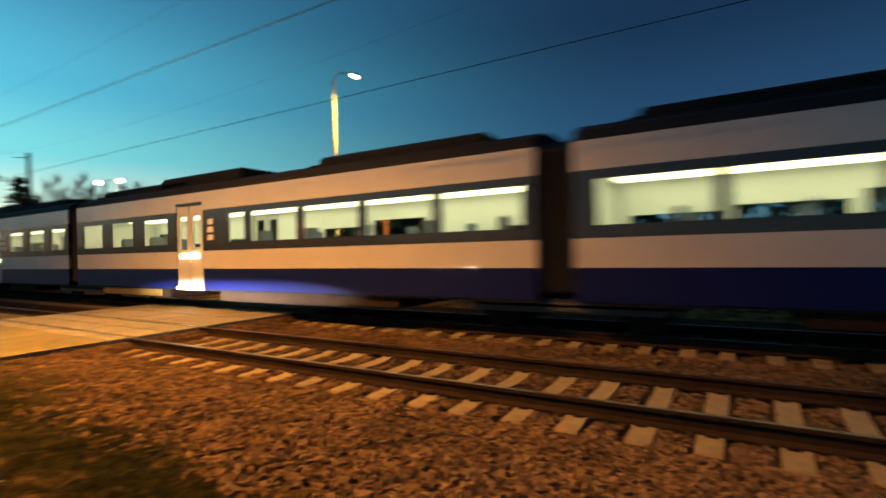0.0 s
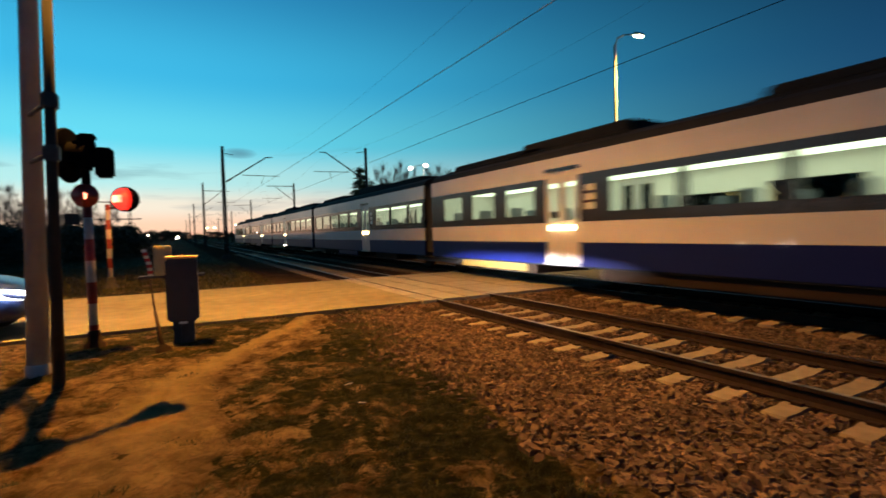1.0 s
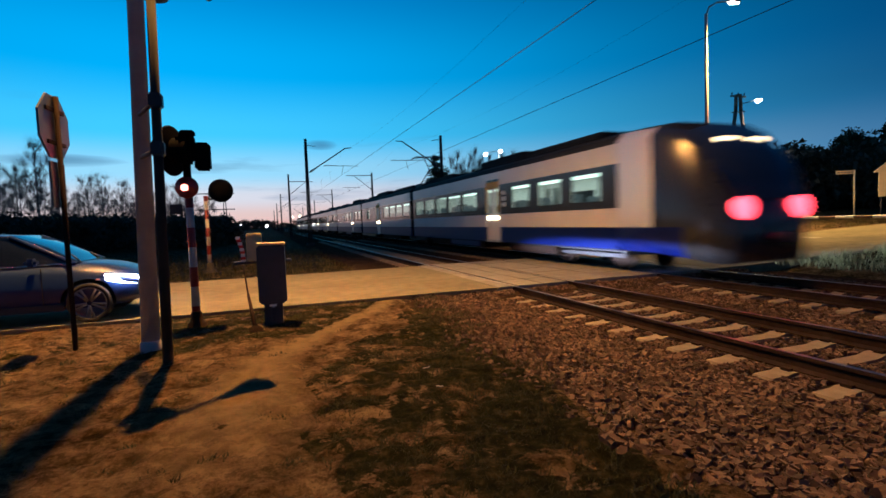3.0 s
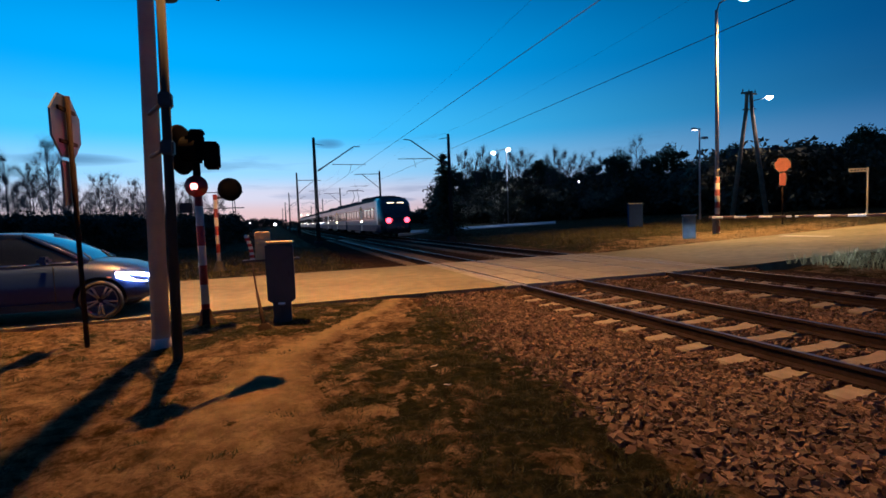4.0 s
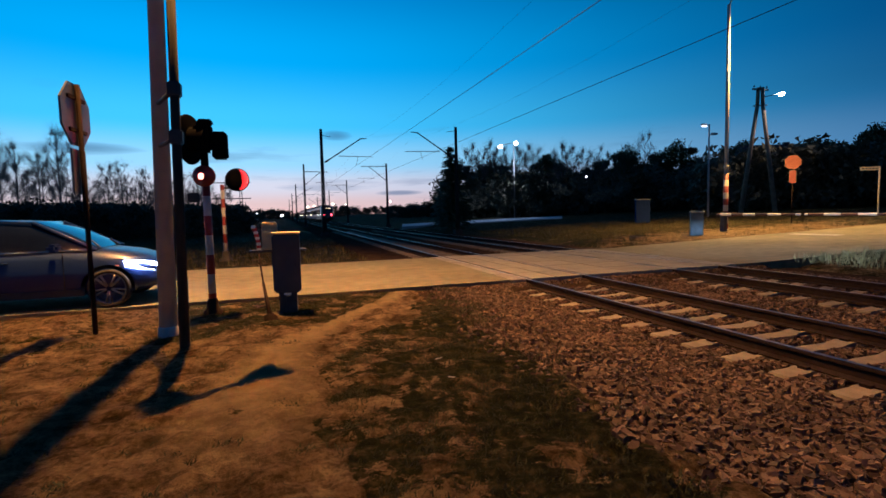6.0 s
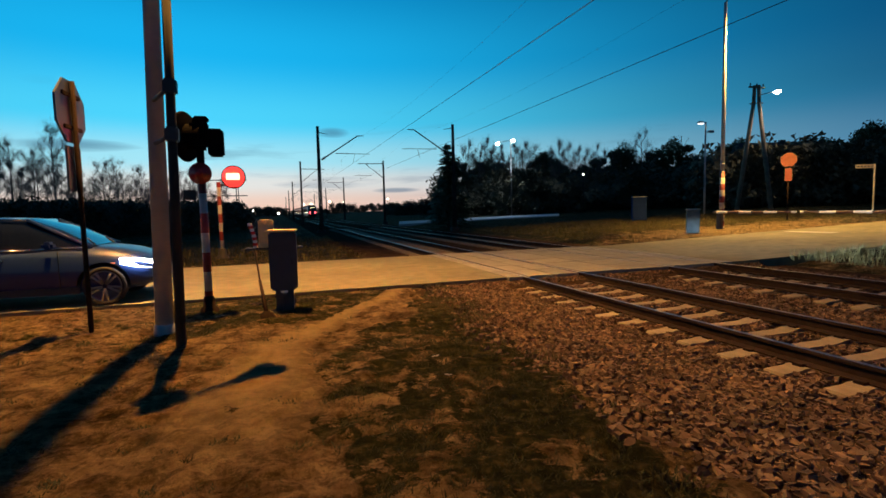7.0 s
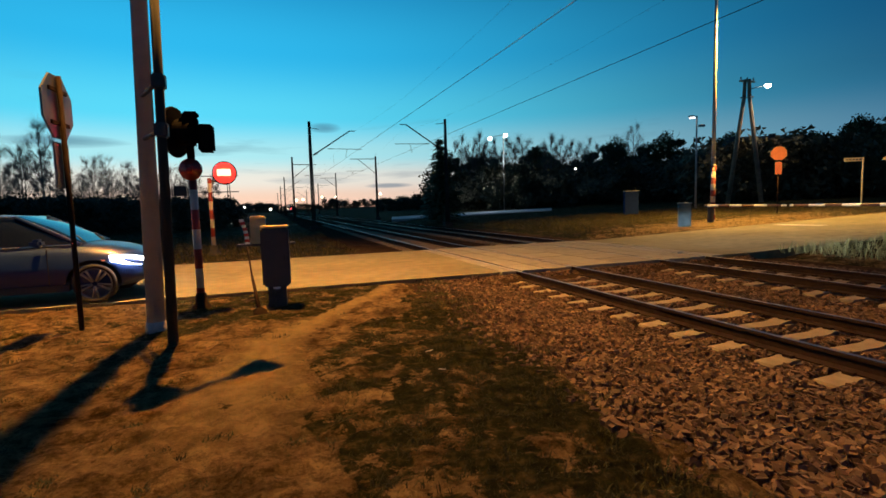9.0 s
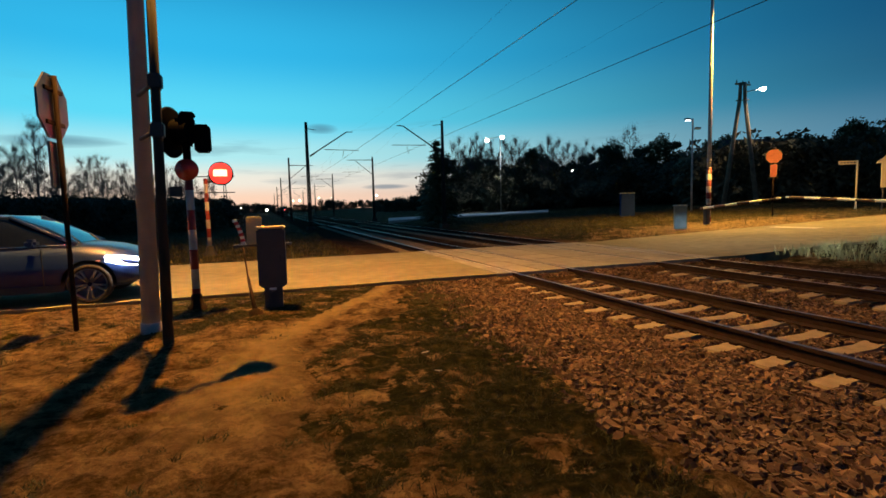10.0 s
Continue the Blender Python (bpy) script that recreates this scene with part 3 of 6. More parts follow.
def make_train():
    """An eight-car electric unit in white and blue; origin on the far track, s along it."""
    train = thing("passenger_train", (TRACKS[1], 0, 0), "white and blue electric passenger train with lit windows", "train")
    ends = [HEAD] + GANGS + [TAIL]
    doors = {0: 46.5, 1: 28.5, 2: 13.9, 3: -8.4, 4: -23.6, 5: -47.0, 6: -60.3, 7: -82.6}
    bm = B()
    box(bm, -0.225, 0.225, -0.22, 0.22, 0, 0.12, 0.03)
    box(bm, -0.225, 0.225, -0.24, -0.12, 0.1, 0.75, 0.04)
    seat_me = part("seat", bm, SEAT, train).data
    seat_ob = [o for o in train.children][0]
    bpy.data.objects.remove(seat_ob)
    for i in range(8):
        y1, y0 = ends[i] - 0.35, ends[i + 1] + 0.35
        if i == 0:
            y1 = ends[0] - 3.2
        if i == 7:
            y0 = ends[8] + 3.2
        d = doors[i]
        big_front = i in (1, 3, 5, 7)      # the long saloon lies before or behind the door
        wins = []
        for k in (0, 1):
            long_side = (k == 1) == big_front
            w, gap = (1.75, 0.21) if long_side else (1.40, 0.57)
            if i == 5 and k == 1:                           # the carriage with a closed compartment
                wins += [(-46.3, -45.0), (-44.3, -42.5), (-42.1, -41.1)]
                continue
            if i == 6 and k == 1:                           # a nearly closed end with one window
                wins += [(-56.9, -55.4)]
                continue
            if i == 3 and k == 0:                           # an unbroken row of wide windows
                p = d - 1.5
                while p - 1.9 > y0:
                    wins.append((p - 1.9, p))
                    p -= 2.02
                wins.append((y0 + 0.2, p))
                continue
            # long saloons are laid out from the carriage's end, short ones from the door
            if k == 1:
                sign, p, end = (-1, y1 - 0.40, d + 1.3) if long_side else (1, d + 1.1, y1 - 0.3)
            else:
                sign, p, end = (1, y0 + 0.25, d - 1.75) if long_side and i != 4 else (-1, d - 1.6, y0 + 0.3)
            row = []
            while sign * (end - p) > 0.7:
                q = p + sign * min(w, sign * (end - p))
                row.append((min(p, q), max(p, q)))
                p = q + sign * gap
            wins += row
        wins.sort()
        # body shell with openings
        bm = B()
        zb, z1, z2, z3, z4 = 0.62, 1.20, 1.70, 2.86, 3.37
        for s in (-1, 1):
            X, XI = s * HALF, s * (HALF - 0.07)

            def slab(a, c, lo, hi, mat, x0=X, x1=XI):
                box(bm, min(x0, x1), max(x0, x1), a, c, lo, hi, 0, mat)
            for a, c in ((y0, d - 0.65), (d + 0.65, y1)):
                slab(a, c, zb, z1, 1)
                slab(a, c, z1, z2, 0)
                slab(a, c, z2, 1.92, 2)
                slab(a, c, 2.70, z3, 2)
                slab(a, c, z3, z4, 0)
                p = a
                for u, v in [w for w in wins if a <= w[0] < c]:
                    if u > p:
                        slab(p, u, 1.92, 2.70, 2)
                    p = v
                slab(p, c, 1.92, 2.70, 2)
            slab(d - 0.65, d + 0.65, 3.05, z4, 0)
        # roof curve, floor, end walls
        sweep(bm, [(-HALF, z4), (-1.30, 3.56), (-1.0, 3.70), (-0.4, 3.78), (0.4, 3.78), (1.0, 3.70), (1.30, 3.56), (HALF, z4), (HALF - 0.07, z4 - 0.03), (-HALF + 0.07, z4 - 0.03)], y0, y1, 3)
        box(bm, -HALF + 0.02, HALF - 0.02, y0, y1, 0.58, 0.72, 0, 3)
        for y in (y0, y1 - 0.05):
            box(bm, -HALF + 0.01, HALF - 0.01, y, y + 0.05, 0.6, z4, 0, 2)
        car = part("carriage", bm, [TRAIN_WHITE, TRAIN_BLUE, TRAIN_BAND, TRAIN_ROOF], train)
        # lining and lights
        bm = B()
        box(bm, -HALF + 0.09, HALF - 0.09, y0 + 0.06, y1 - 0.06, 2.92, 2.96)
        box(bm, -HALF + 0.09, HALF - 0.09, y0 + 0.06, y1 - 0.06, 1.02, 1.06)
        for s in (-1, 1):
            xs = sorted((s * (HALF - 0.072), s * (HALF - 0.10)))
            for a, c in ((y0 + 0.06, d - 0.65), (d + 0.65, y1 - 0.06)):
                box(bm, *xs, a, c, 1.06, 1.90)
                box(bm, *xs, a, c, 2.72, 2.92)
                p = a
                for u, v in [w for w in wins if a <= w[0] < c]:
                    if u > p:
                        box(bm, *xs, p, u, 1.90, 2.72)
                    p = v
                box(bm, *xs, p, c, 1.90, 2.72)
        for y in (y0 + 0.052, y1 - 0.072):
            box(bm, -HALF + 0.1, HALF - 0.1, y, y + 0.02, 1.06, 2.92)
        part("lining", bm, TRAIN_GREY, car, "pale grey saloon lining")
        # panels added on the far side only, to brighten the windows' upper part
        for n_win, (u, v) in enumerate(wins):
            bm = B()
            box(bm, HALF - 0.12, HALF - 0.105, u - 0.02, v + 0.02, (2.02, 2.30, 2.12, 2.46, 2.2)[(n_win * 3 + i) % 5], 2.72)
            part("blind", bm, TRAIN_GREY, car, "pale panel added behind the far window to catch saloon light")
        for x in (-0.62, 0.62):
            bm = B()
            box(bm, x - 0.42, x + 0.42, y0 + 0.3, y1 - 0.3, 2.88, 2.915)
            part("ceiling_light", bm, CABIN_GLOW, car)
        for p in np.arange(y0 + 1.0, y1 - 0.8, 1.75):
            if abs(p - d) < 1.3:
                continue
            for x in (-0.95, 0.95):
                ob = new("seat", seat_me)
                ob.parent = car
                ob.matrix_basis = pose(x, p, 1.45)
        for u, v in wins:
            for s in (-1, 1):
                bm = B()
                x = s * (HALF - 0.03)
                box(bm, x - 0.006, x + 0.006, u - 0.01, v + 0.01, 1.91, 2.71)
                part("window", bm, GLASS, car).visible_shadow = False
        # doors with a glazed leaf, lit sill and warning strip
        for s in (-1, 1):
            x = s * (HALF - 0.045)
            for k in (-1, 1):
                bm = B()
                a, c = sorted((d + k * 0.02, d + k * 0.62))
                box(bm, x - 0.03, x + 0.03, a, c, 0.66, 1.75, 0.01)
                box(bm, x - 0.03, x + 0.03, a, c, 2.72, 3.02, 0.01)
                box(bm, x - 0.03, x + 0.03, a, a + 0.12, 1.75, 2.72)
                box(bm, x - 0.03, x + 0.03, c - 0.12, c, 1.75, 2.72)
                leaf = part("door", bm, TRAIN_WHITE, car)
                bm = B()
                box(bm, x - 0.006, x + 0.006, a + 0.11, c - 0.11, 1.74, 2.73)
                part("pane", bm, GLASS, leaf).visible_shadow = False
            bm = B()
            xo = s * (HALF + 0.012)
            box(bm, xo - 0.02, xo + 0.02, d - 0.45, d + 0.45, 1.5, 1.64, 0.01)
            part("door_lamp", bm, DOOR_GLOW, car, "glowing warm light bar on the door")
            bm = B()
            box(bm, xo - 0.03, xo + 0.03, d - 0.62, d + 0.62, 0.60, 0.66, 0.01)
            part("step", bm, WHITE_GLOW if i == 2 else STEEL, car)
            bm = B()
            box(bm, xo - 0.02, xo + 0.012, d - 0.62, d + 0.62, 3.03, 3.10, 0.01)
            if i in (6, 7):
                part("gutter", bm, TRAIN_BAND, car)
                bm = B()
                box(bm, xo - 0.02, xo + 0.008, d - 0.60, d + 0.60, 2.74, 3.01, 0.01)
                for k in (-1, 1):
                    box(bm, xo - 0.02, xo + 0.006, *sorted((d + k * 0.52, d + k * 0.60)), 1.78, 2.735)
                part("door_trim", bm, DOOR_YELLOW, car, "yellow panel over the door")
            else:
                part("gutter", bm, TRAIN_BAND, car)
            # small side panel with pictograms beside the door
            bm = B()
            q = d - 1.0 if big_front else d - 1.0
            for z in (2.0, 2.22, 2.44):
                box(bm, s * HALF - 0.004, s * HALF + 0.004, q - 0.12, q + 0.12, z, z + 0.15)
            part("pictogram", bm, TRAIN_GREY, car)
            if i == 5:
                bm = B()
                box(bm, s * HALF - 0.004, s * HALF + 0.004, -40.2, -39.2, 2.26, 2.46)
                part("side_display", bm, TRAIN_GREY, car, "pale display strip")
        # roof boxes
        for a, c, h in ((y0 + 1.2, y0 + 5.8, 0.14), (d - 1.8, d + 2.2, 0.24), (y1 - 6.0, y1 - 1.0, 0.12)):
            bm = B()
            box(bm, -0.95, 0.95, a, c, 3.70, 3.78 + h, 0.06)
            box(bm, -1.1, 1.1, a - 0.2, c + 0.2, 3.62, 3.72, 0.03)
            part("roof_unit", bm, TRAIN_ROOF, car)
        # underframe equipment and skirts
        bm = B()
        for a, c in ((y0 + 3.2, d - 1.2), (d + 1.2, y1 - 3.2)):
            if c > a:
                box(bm, -1.3, 1.3, a, c, 0.30, 0.60, 0.04)
        part("underframe", bm, RUST, car)
        for s in (-1, 1):
            bm = B()
            box(bm, s * 1.33 - 0.02, s * 1.33 + 0.02, d + 1.6, d + 5.2, 0.36, 0.58, 0.015)
            part("skirt", bm, SKIRT_YELLOW if i % 2 == 0 else TRAIN_BLUE, car)
    # gangways
    for g in GANGS:
        bm = B()
        rings = []
        for k in range(15):
            w = 0.0 if k % 2 else 0.07
            y = g - 0.36 + k * 0.72 / 14
            rings.append([bm.verts.new((x, y, z)) for x, z in ((-1.22 - w, 0.8 - w), (1.22 + w, 0.8 - w), (1.22 + w, 3.3), (1.0 + w, 3.42 + w), (-1.0 - w, 3.42 + w), (-1.22 - w, 3.3))])
        for a, c in zip(rings, rings[1:]):
            for k in range(6):
                bm.faces.new((a[k], a[(k + 1) % 6], c[(k + 1) % 6], c[k]))
        part("gangway", bm, BLACK, train, "black pleated gangway bellows")
    # bogies under the joints and ends
    for g in GANGS + [HEAD - 5.2, TAIL + 5.2]:
        bm = B()
        box(bm, -1.12, 1.12, g - 1.9, g + 1.9, 0.42, 0.62, 0.05)
        for s in (-1, 1):
            box(bm, s * 1.05 - 0.07, s * 1.05 + 0.07, g - 1.8, g + 1.8, 0.36, 0.56, 0.04)
        bogie = part("bogie", bm, DARK_STEEL, train)
        for dy in (-1.35, 1.35):
            for s in (-1, 1):
                bm = B()
                lathe(bm, (s * 0.70, g + dy, 0.43), (s, 0, 0), [(-0.03, 0.05), (-0.03, 0.46), (0.0, 0.43), (0.1, 0.42), (0.1, 0.33), (0.07, 0.3), (0.07, 0.1), (0.13, 0.09), (0.13, 0.0)], 24)
                part("wheel", bm, RUST, bogie)
    # cab noses
    for y, s in ((HEAD, 1), (TAIL, -1)):
        bm = B()
        secs = [(3.2, 1.41, 0.60, 3.42, 3.78), (2.0, 1.40, 0.58, 3.34, 3.72), (1.1, 1.34, 0.5, 3.1, 3.5), (0.45, 1.24, 0.42, 2.4, 2.8), (0.12, 1.1, 0.42, 1.6, 1.9), (0.0, 0.9, 0.5, 1.25, 1.45)]
        rings = []
        for dist, hw, zb, zs, zt in secs:
            pts = [(-hw * 0.93, zb), (-hw, zb + 0.2), (-hw, 1.2 if zs > 1.6 else zb + 0.4), (-hw, zs), (-hw * 0.85, zs + (zt - zs) * 0.6), (-hw * 0.4, zt), (hw * 0.4, zt), (hw * 0.85, zs + (zt - zs) * 0.6),
                   (hw, zs), (hw, 1.2 if zs > 1.6 else zb + 0.4), (hw, zb + 0.2), (hw * 0.93, zb)]
            rings.append([bm.verts.new((px, y - s * dist, pz)) for px, pz in pts])
        n = 12
        for a, c in zip(rings, rings[1:]):
            for k in range(n):
                f = bm.faces.new((a[k], a[(k + 1) % n], c[(k + 1) % n], c[k]))
                z = f.calc_center_median().z
                f.material_index = 1 if z < 1.15 and abs(f.calc_center_median().y - y) > 1.2 else (3 if z > 3.5 else (0 if abs(f.calc_center_median().y - y) > 2.0 else 2))
        bm.faces.new(rings[-1]).material_index = 2
        bm.faces.new(rings[0]).material_index = 2
        bmesh.ops.recalc_face_normals(bm, faces=bm.faces)
        nose = part("cab", bm, [TRAIN_WHITE, TRAIN_BLUE, TRAIN_BAND, TRAIN_ROOF], train, "rounded driving cab with a black windscreen", True)
        # windscreen, lights and coupler
        bm = B()
        pts = [(-1.0, 0.06, 1.75), (1.0, 0.06, 1.75), (1.2, 0.35, 2.4), (1.18, 0.95, 3.1), (0.5, 1.0, 3.32), (-0.5, 1.0, 3.32), (-1.18, 0.95, 3.1), (-1.2, 0.35, 2.4)]
        front = [bm.verts.new((a, y - s * (b - 0.03), c)) for a, b, c in pts]
        back = [bm.verts.new((a * 0.97, y - s * (b + 0.08), c)) for a, b, c in pts]
        bm.faces.new(front)
        bm.faces.new(back[::-1])
        for k in range(8):
            bm.faces.new((front[k], back[k], back[(k + 1) % 8], front[(k + 1) % 8]))
        bmesh.ops.recalc_face_normals(bm, faces=bm.faces)
        part("windscreen", bm, TRAIN_BAND, nose)
        for x in (-0.8, 0.8):
            bm = B()
            # made wider than the lens, so the glowing shape takes in its flare
            lathe(bm, (x, y - s * 0.30, 1.58), (0, s, 0), [(0.0, 0.25), (0.32, 0.24), (0.38, 0.14), (0.41, 0.0)], 18)
            part("tail_light" if s < 0 else "headlight", bm, TAIL_GLOW if s < 0 else WHITE_GLOW, nose)
        for x in (-0.42, 0.42):
            bm = B()
            box(bm, x - 0.3, x + 0.3, *sorted((y - s * 0.72, y - s * 1.2)), 3.0, 3.16, 0.03)
            part("destination_display", bm, material("amber_display", (0.6, 0.4, 0.1), 0.5, emit=(1.0, 0.74, 0.36), power=4.0), nose)
        bm = B()
        tube(bm, (0, y - s * 0.3, 0.95), (0, y + s * 0.35, 0.95), 0.12, 0.1)
        part("coupler", bm, DARK_STEEL, nose)
    # pantograph on the last but one car
    py = -69.9
    bm = B()
    for x in (-0.45, 0.45):
        tube(bm, (x, py + 0.3, 3.95), (x * 0.6, py - 1.1, 4.7), 0.035)
        tube(bm, (x * 0.6, py - 1.1, 4.7), (x * 0.5, py + 0.1, 5.62), 0.03)
    box(bm, -0.7, 0.7, py - 0.4, py + 0.8, 3.75, 3.95, 0.03)
    panto = part("pantograph", bm, DARK_STEEL, train, "raised pantograph")
    bm = B()
    for yy in (-0.25, 0.25):
        tube(bm, (-0.9, py + yy, 5.64), (0.9, py + yy, 5.64), 0.03)
        for s in (-1, 1):
            tube(bm, (s * 0.9, py + yy, 5.64), (s * 1.1, py + yy, 5.48), 0.025)
    part("collector_head", bm, DARK_STEEL, panto)
    return train


TRAIN = make_train()


# ---- overhead line ----
MAST = material("weathered_mast_steel", (0.035, 0.032, 0.03), 0.85, 0.0, grain=0.3, scale=3, spec=0.15)
CERAMIC = material("brown_insulator", (0.07, 0.03, 0.02), 0.35, grain=0.1)


def make_mast(x, y, toward, height, arm):
    """A line mast with its bracket; toward: +1 when the track lies at greater x."""
    m = thing("catenary_mast", (x, y, 0), "dark steel overhead line mast with a slanted bracket", "mast", "masts along the line")
    bm = B()
    for s in (-1, 1):
        tube(bm, (s * 0.13, 0, -0.4), (s * 0.07, 0, height), 0.05, 0.04, 8)
        tube(bm, (0, s * 0.10, -0.4), (0, s * 0.06, height), 0.05, 0.04, 8)
    for k in range(int(height / 0.6)):
        w = 0.13 - 0.06 * k * 0.6 / height
        box(bm, -w, w, -w, w, k * 0.6 + 0.2, k * 0.6 + 0.26)
    box(bm, -0.3, 0.3, -0.3, 0.3, -0.4, 0.12, 0.03)
    part("post", bm, MAST, m)
    t = toward
    if arm == "slant":
        bm = B()
        tube(bm, (t * 0.2, 0, 5.75), (t * 3.15, 0, 7.7), 0.05, 0.045, 8)
        tube(bm, (t * 3.15, 0, 7.7), (t * 3.65, 0, 7.72), 0.04, 0.03, 8)
        part("bracket", bm, MAST, m)
        bm = B()
        tube(bm, (t * 0.1, 0, 7.9), (t * 0.75, 0, 7.8), 0.025, 0.02, 6)
        part("spike", bm, MAST, m)
        bm = B()
        tube(bm, (t * 1.35, 0, 6.28), (t * 4.1, 0, 6.25), 0.028, 0.022, 6)
        tube(bm, (t * 2.9, 0, 6.25), (t * 2.75, 0, 5.6), 0.015, 0.015, 6)
        part("steady_arm", bm, MAST, m)
        bm = B()
        lathe(bm, (t * 0.2, 0, 5.75), (t * 2.95, 0, 1.95), [(0.1, 0.05), (0.15, 0.10), (0.2, 0.05), (0.25, 0.10), (0.3, 0.05), (0.35, 0.10), (0.4, 0.05)], 10)
        part("insulator", bm, CERAMIC, m)
    else:
        bm = B()
        tube(bm, (0, 0, 7.75), (t * 3.3, 0, 7.72), 0.05, 0.04, 8)
        tube(bm, (t * 0.1, 0, 5.9), (t * 2.3, 0, 7.7), 0.04, 0.035, 8)
        part("bracket", bm, MAST, m)
        bm = B()
        tube(bm, (t * 1.6, 0, 6.2), (t * 3.9, 0, 6.2), 0.025, 0.02, 6)
        tube(bm, (t * 3.1, 0, 6.2), (t * 3.0, 0, 5.6), 0.015, 0.015, 6)
        part("steady_arm", bm, MAST, m)
    return m


for x, y, t, h, a in ((1.4, 41.8, 1, 8.4, "slant"), (11.45, 38.0, -1, 8.2, "slant"), (1.35, 74.5, 1, 8.8, "level"), (11.5, 66.0, -1, 8.1, "level"),
                      (11.4, 108, -1, 8.8, "level"), (1.3, 118, 1, 8.6, "slant"), (11.4, 150, -1, 8.6, "slant"), (1.3, 165, 1, 8.6, "slant"), (11.4, 200, -1, 8.6, "slant"), (1.3, 230, 1, 8.6, "slant")):
    make_mast(x, y, t, h, a)


def make_wires():
    for cx, z in ((TRACKS[0], 5.55), (TRACKS[1], 5.66)):
        w = thing("overhead_wire", (cx, 0, z), "dark overhead contact wire with its carrier wire", "wire", "wires over the tracks")
        bm = B()
        ys = [-40, 0, 40, 70, 108, 150, 200, 300, 600]
        for a, c in zip(ys, ys[1:]):
            tube(bm, (0, a, 0), (0, c, 0), 0.009, 0.009, 6)
        part("contact_wire", bm, WIRE, w)
        bm = B()
        for a, c in zip(ys, ys[1:]):
            n = 8
            pts = [(0, a + (c - a) * k / n, 1.75 - 4 * 0.85 * (k / n) * (1 - k / n)) for k in range(n + 1)]
            for p, q in zip(pts, pts[1:]):
                tube(bm, p, q, 0.0022, 0.0022, 5, cap=False)
        part("carrier_wire", bm, WIRE, w)
        for yy in (50, 58, 66):
            bm = B()
            tube(bm, (0, yy, 0), (0, yy, 1.1), 0.004, 0.004, 5)
            part("dropper", bm, WIRE, w)


make_wires()

# ---- lamps and posts by the crossing ----
LAMP_GLOW = material("sodium_lamp_glass", (0.9, 0.7, 0.4), 0.4, emit=(1.0, 0.78, 0.45), power=60)
COOL_GLOW = material("white_lamp_glass", (0.9, 0.9, 0.9), 0.4, emit=(1.0, 0.93, 0.78), power=40)
POLE_GREY = material("grey_painted_pole", (0.36, 0.35, 0.33), 0.75, 0.0, grain=0.2, scale=4, bump=0.1)
RED_WHITE = striped_material("red_and_white_bands", (0.26, 0.025, 0.02), (0.5, 0.47, 0.43), 0.32)
WORN_BANDS = striped_material("worn_red_and_white_bands", (0.24, 0.03, 0.025), (0.48, 0.44, 0.40), 0.32)
BOOM_PAINT = striped_material("red_and_white_boom", (0.055, 0.010, 0.008), (0.78, 0.76, 0.72), 0.65, axis=1)
SIGN_BACK = material("grey_sign_back", (0.11, 0.125, 0.135), 0.5, 0.8, grain=0.2, scale=5)
SIGN_RED = material("red_sign_sheeting", (0.55, 0.04, 0.03), 0.45, grain=0.1)
SIGN_WHITE = material("white_sign_sheeting", (0.75, 0.74, 0.70), 0.45, grain=0.1)
FADED_WHITE = material("faded_red_plate", (0.18, 0.055, 0.05), 0.7, grain=0.25, spec=0.1)
SIGNAL_BLACK = material("matt_black_signal_board", (0.004, 0.004, 0.005), 0.9, grain=0.2, spec=0.02)
CABINET_GREY = material("grey_cabinet_plastic", (0.05, 0.051, 0.053), 0.6, grain=0.15, scale=6)
BEIGE = material("beige_box_paint", (0.66, 0.50, 0.24), 0.6, grain=0.15)
RED_GLOW = material("red_signal_lens", (0.6, 0.04, 0.03), 0.3, emit=(1.0, 0.03, 0.022), power=2.4)
RED_CORE = material("red_lamp_core", (0.8, 0.2, 0.15), 0.3, emit=(1.0, 0.22, 0.14), power=7.0)
PILOT_AT = (-0.03, -0.17, 2.23)
RED_LENS = material("dark_red_lens", (0.28, 0.02, 0.02), 0.25, grain=0.1)


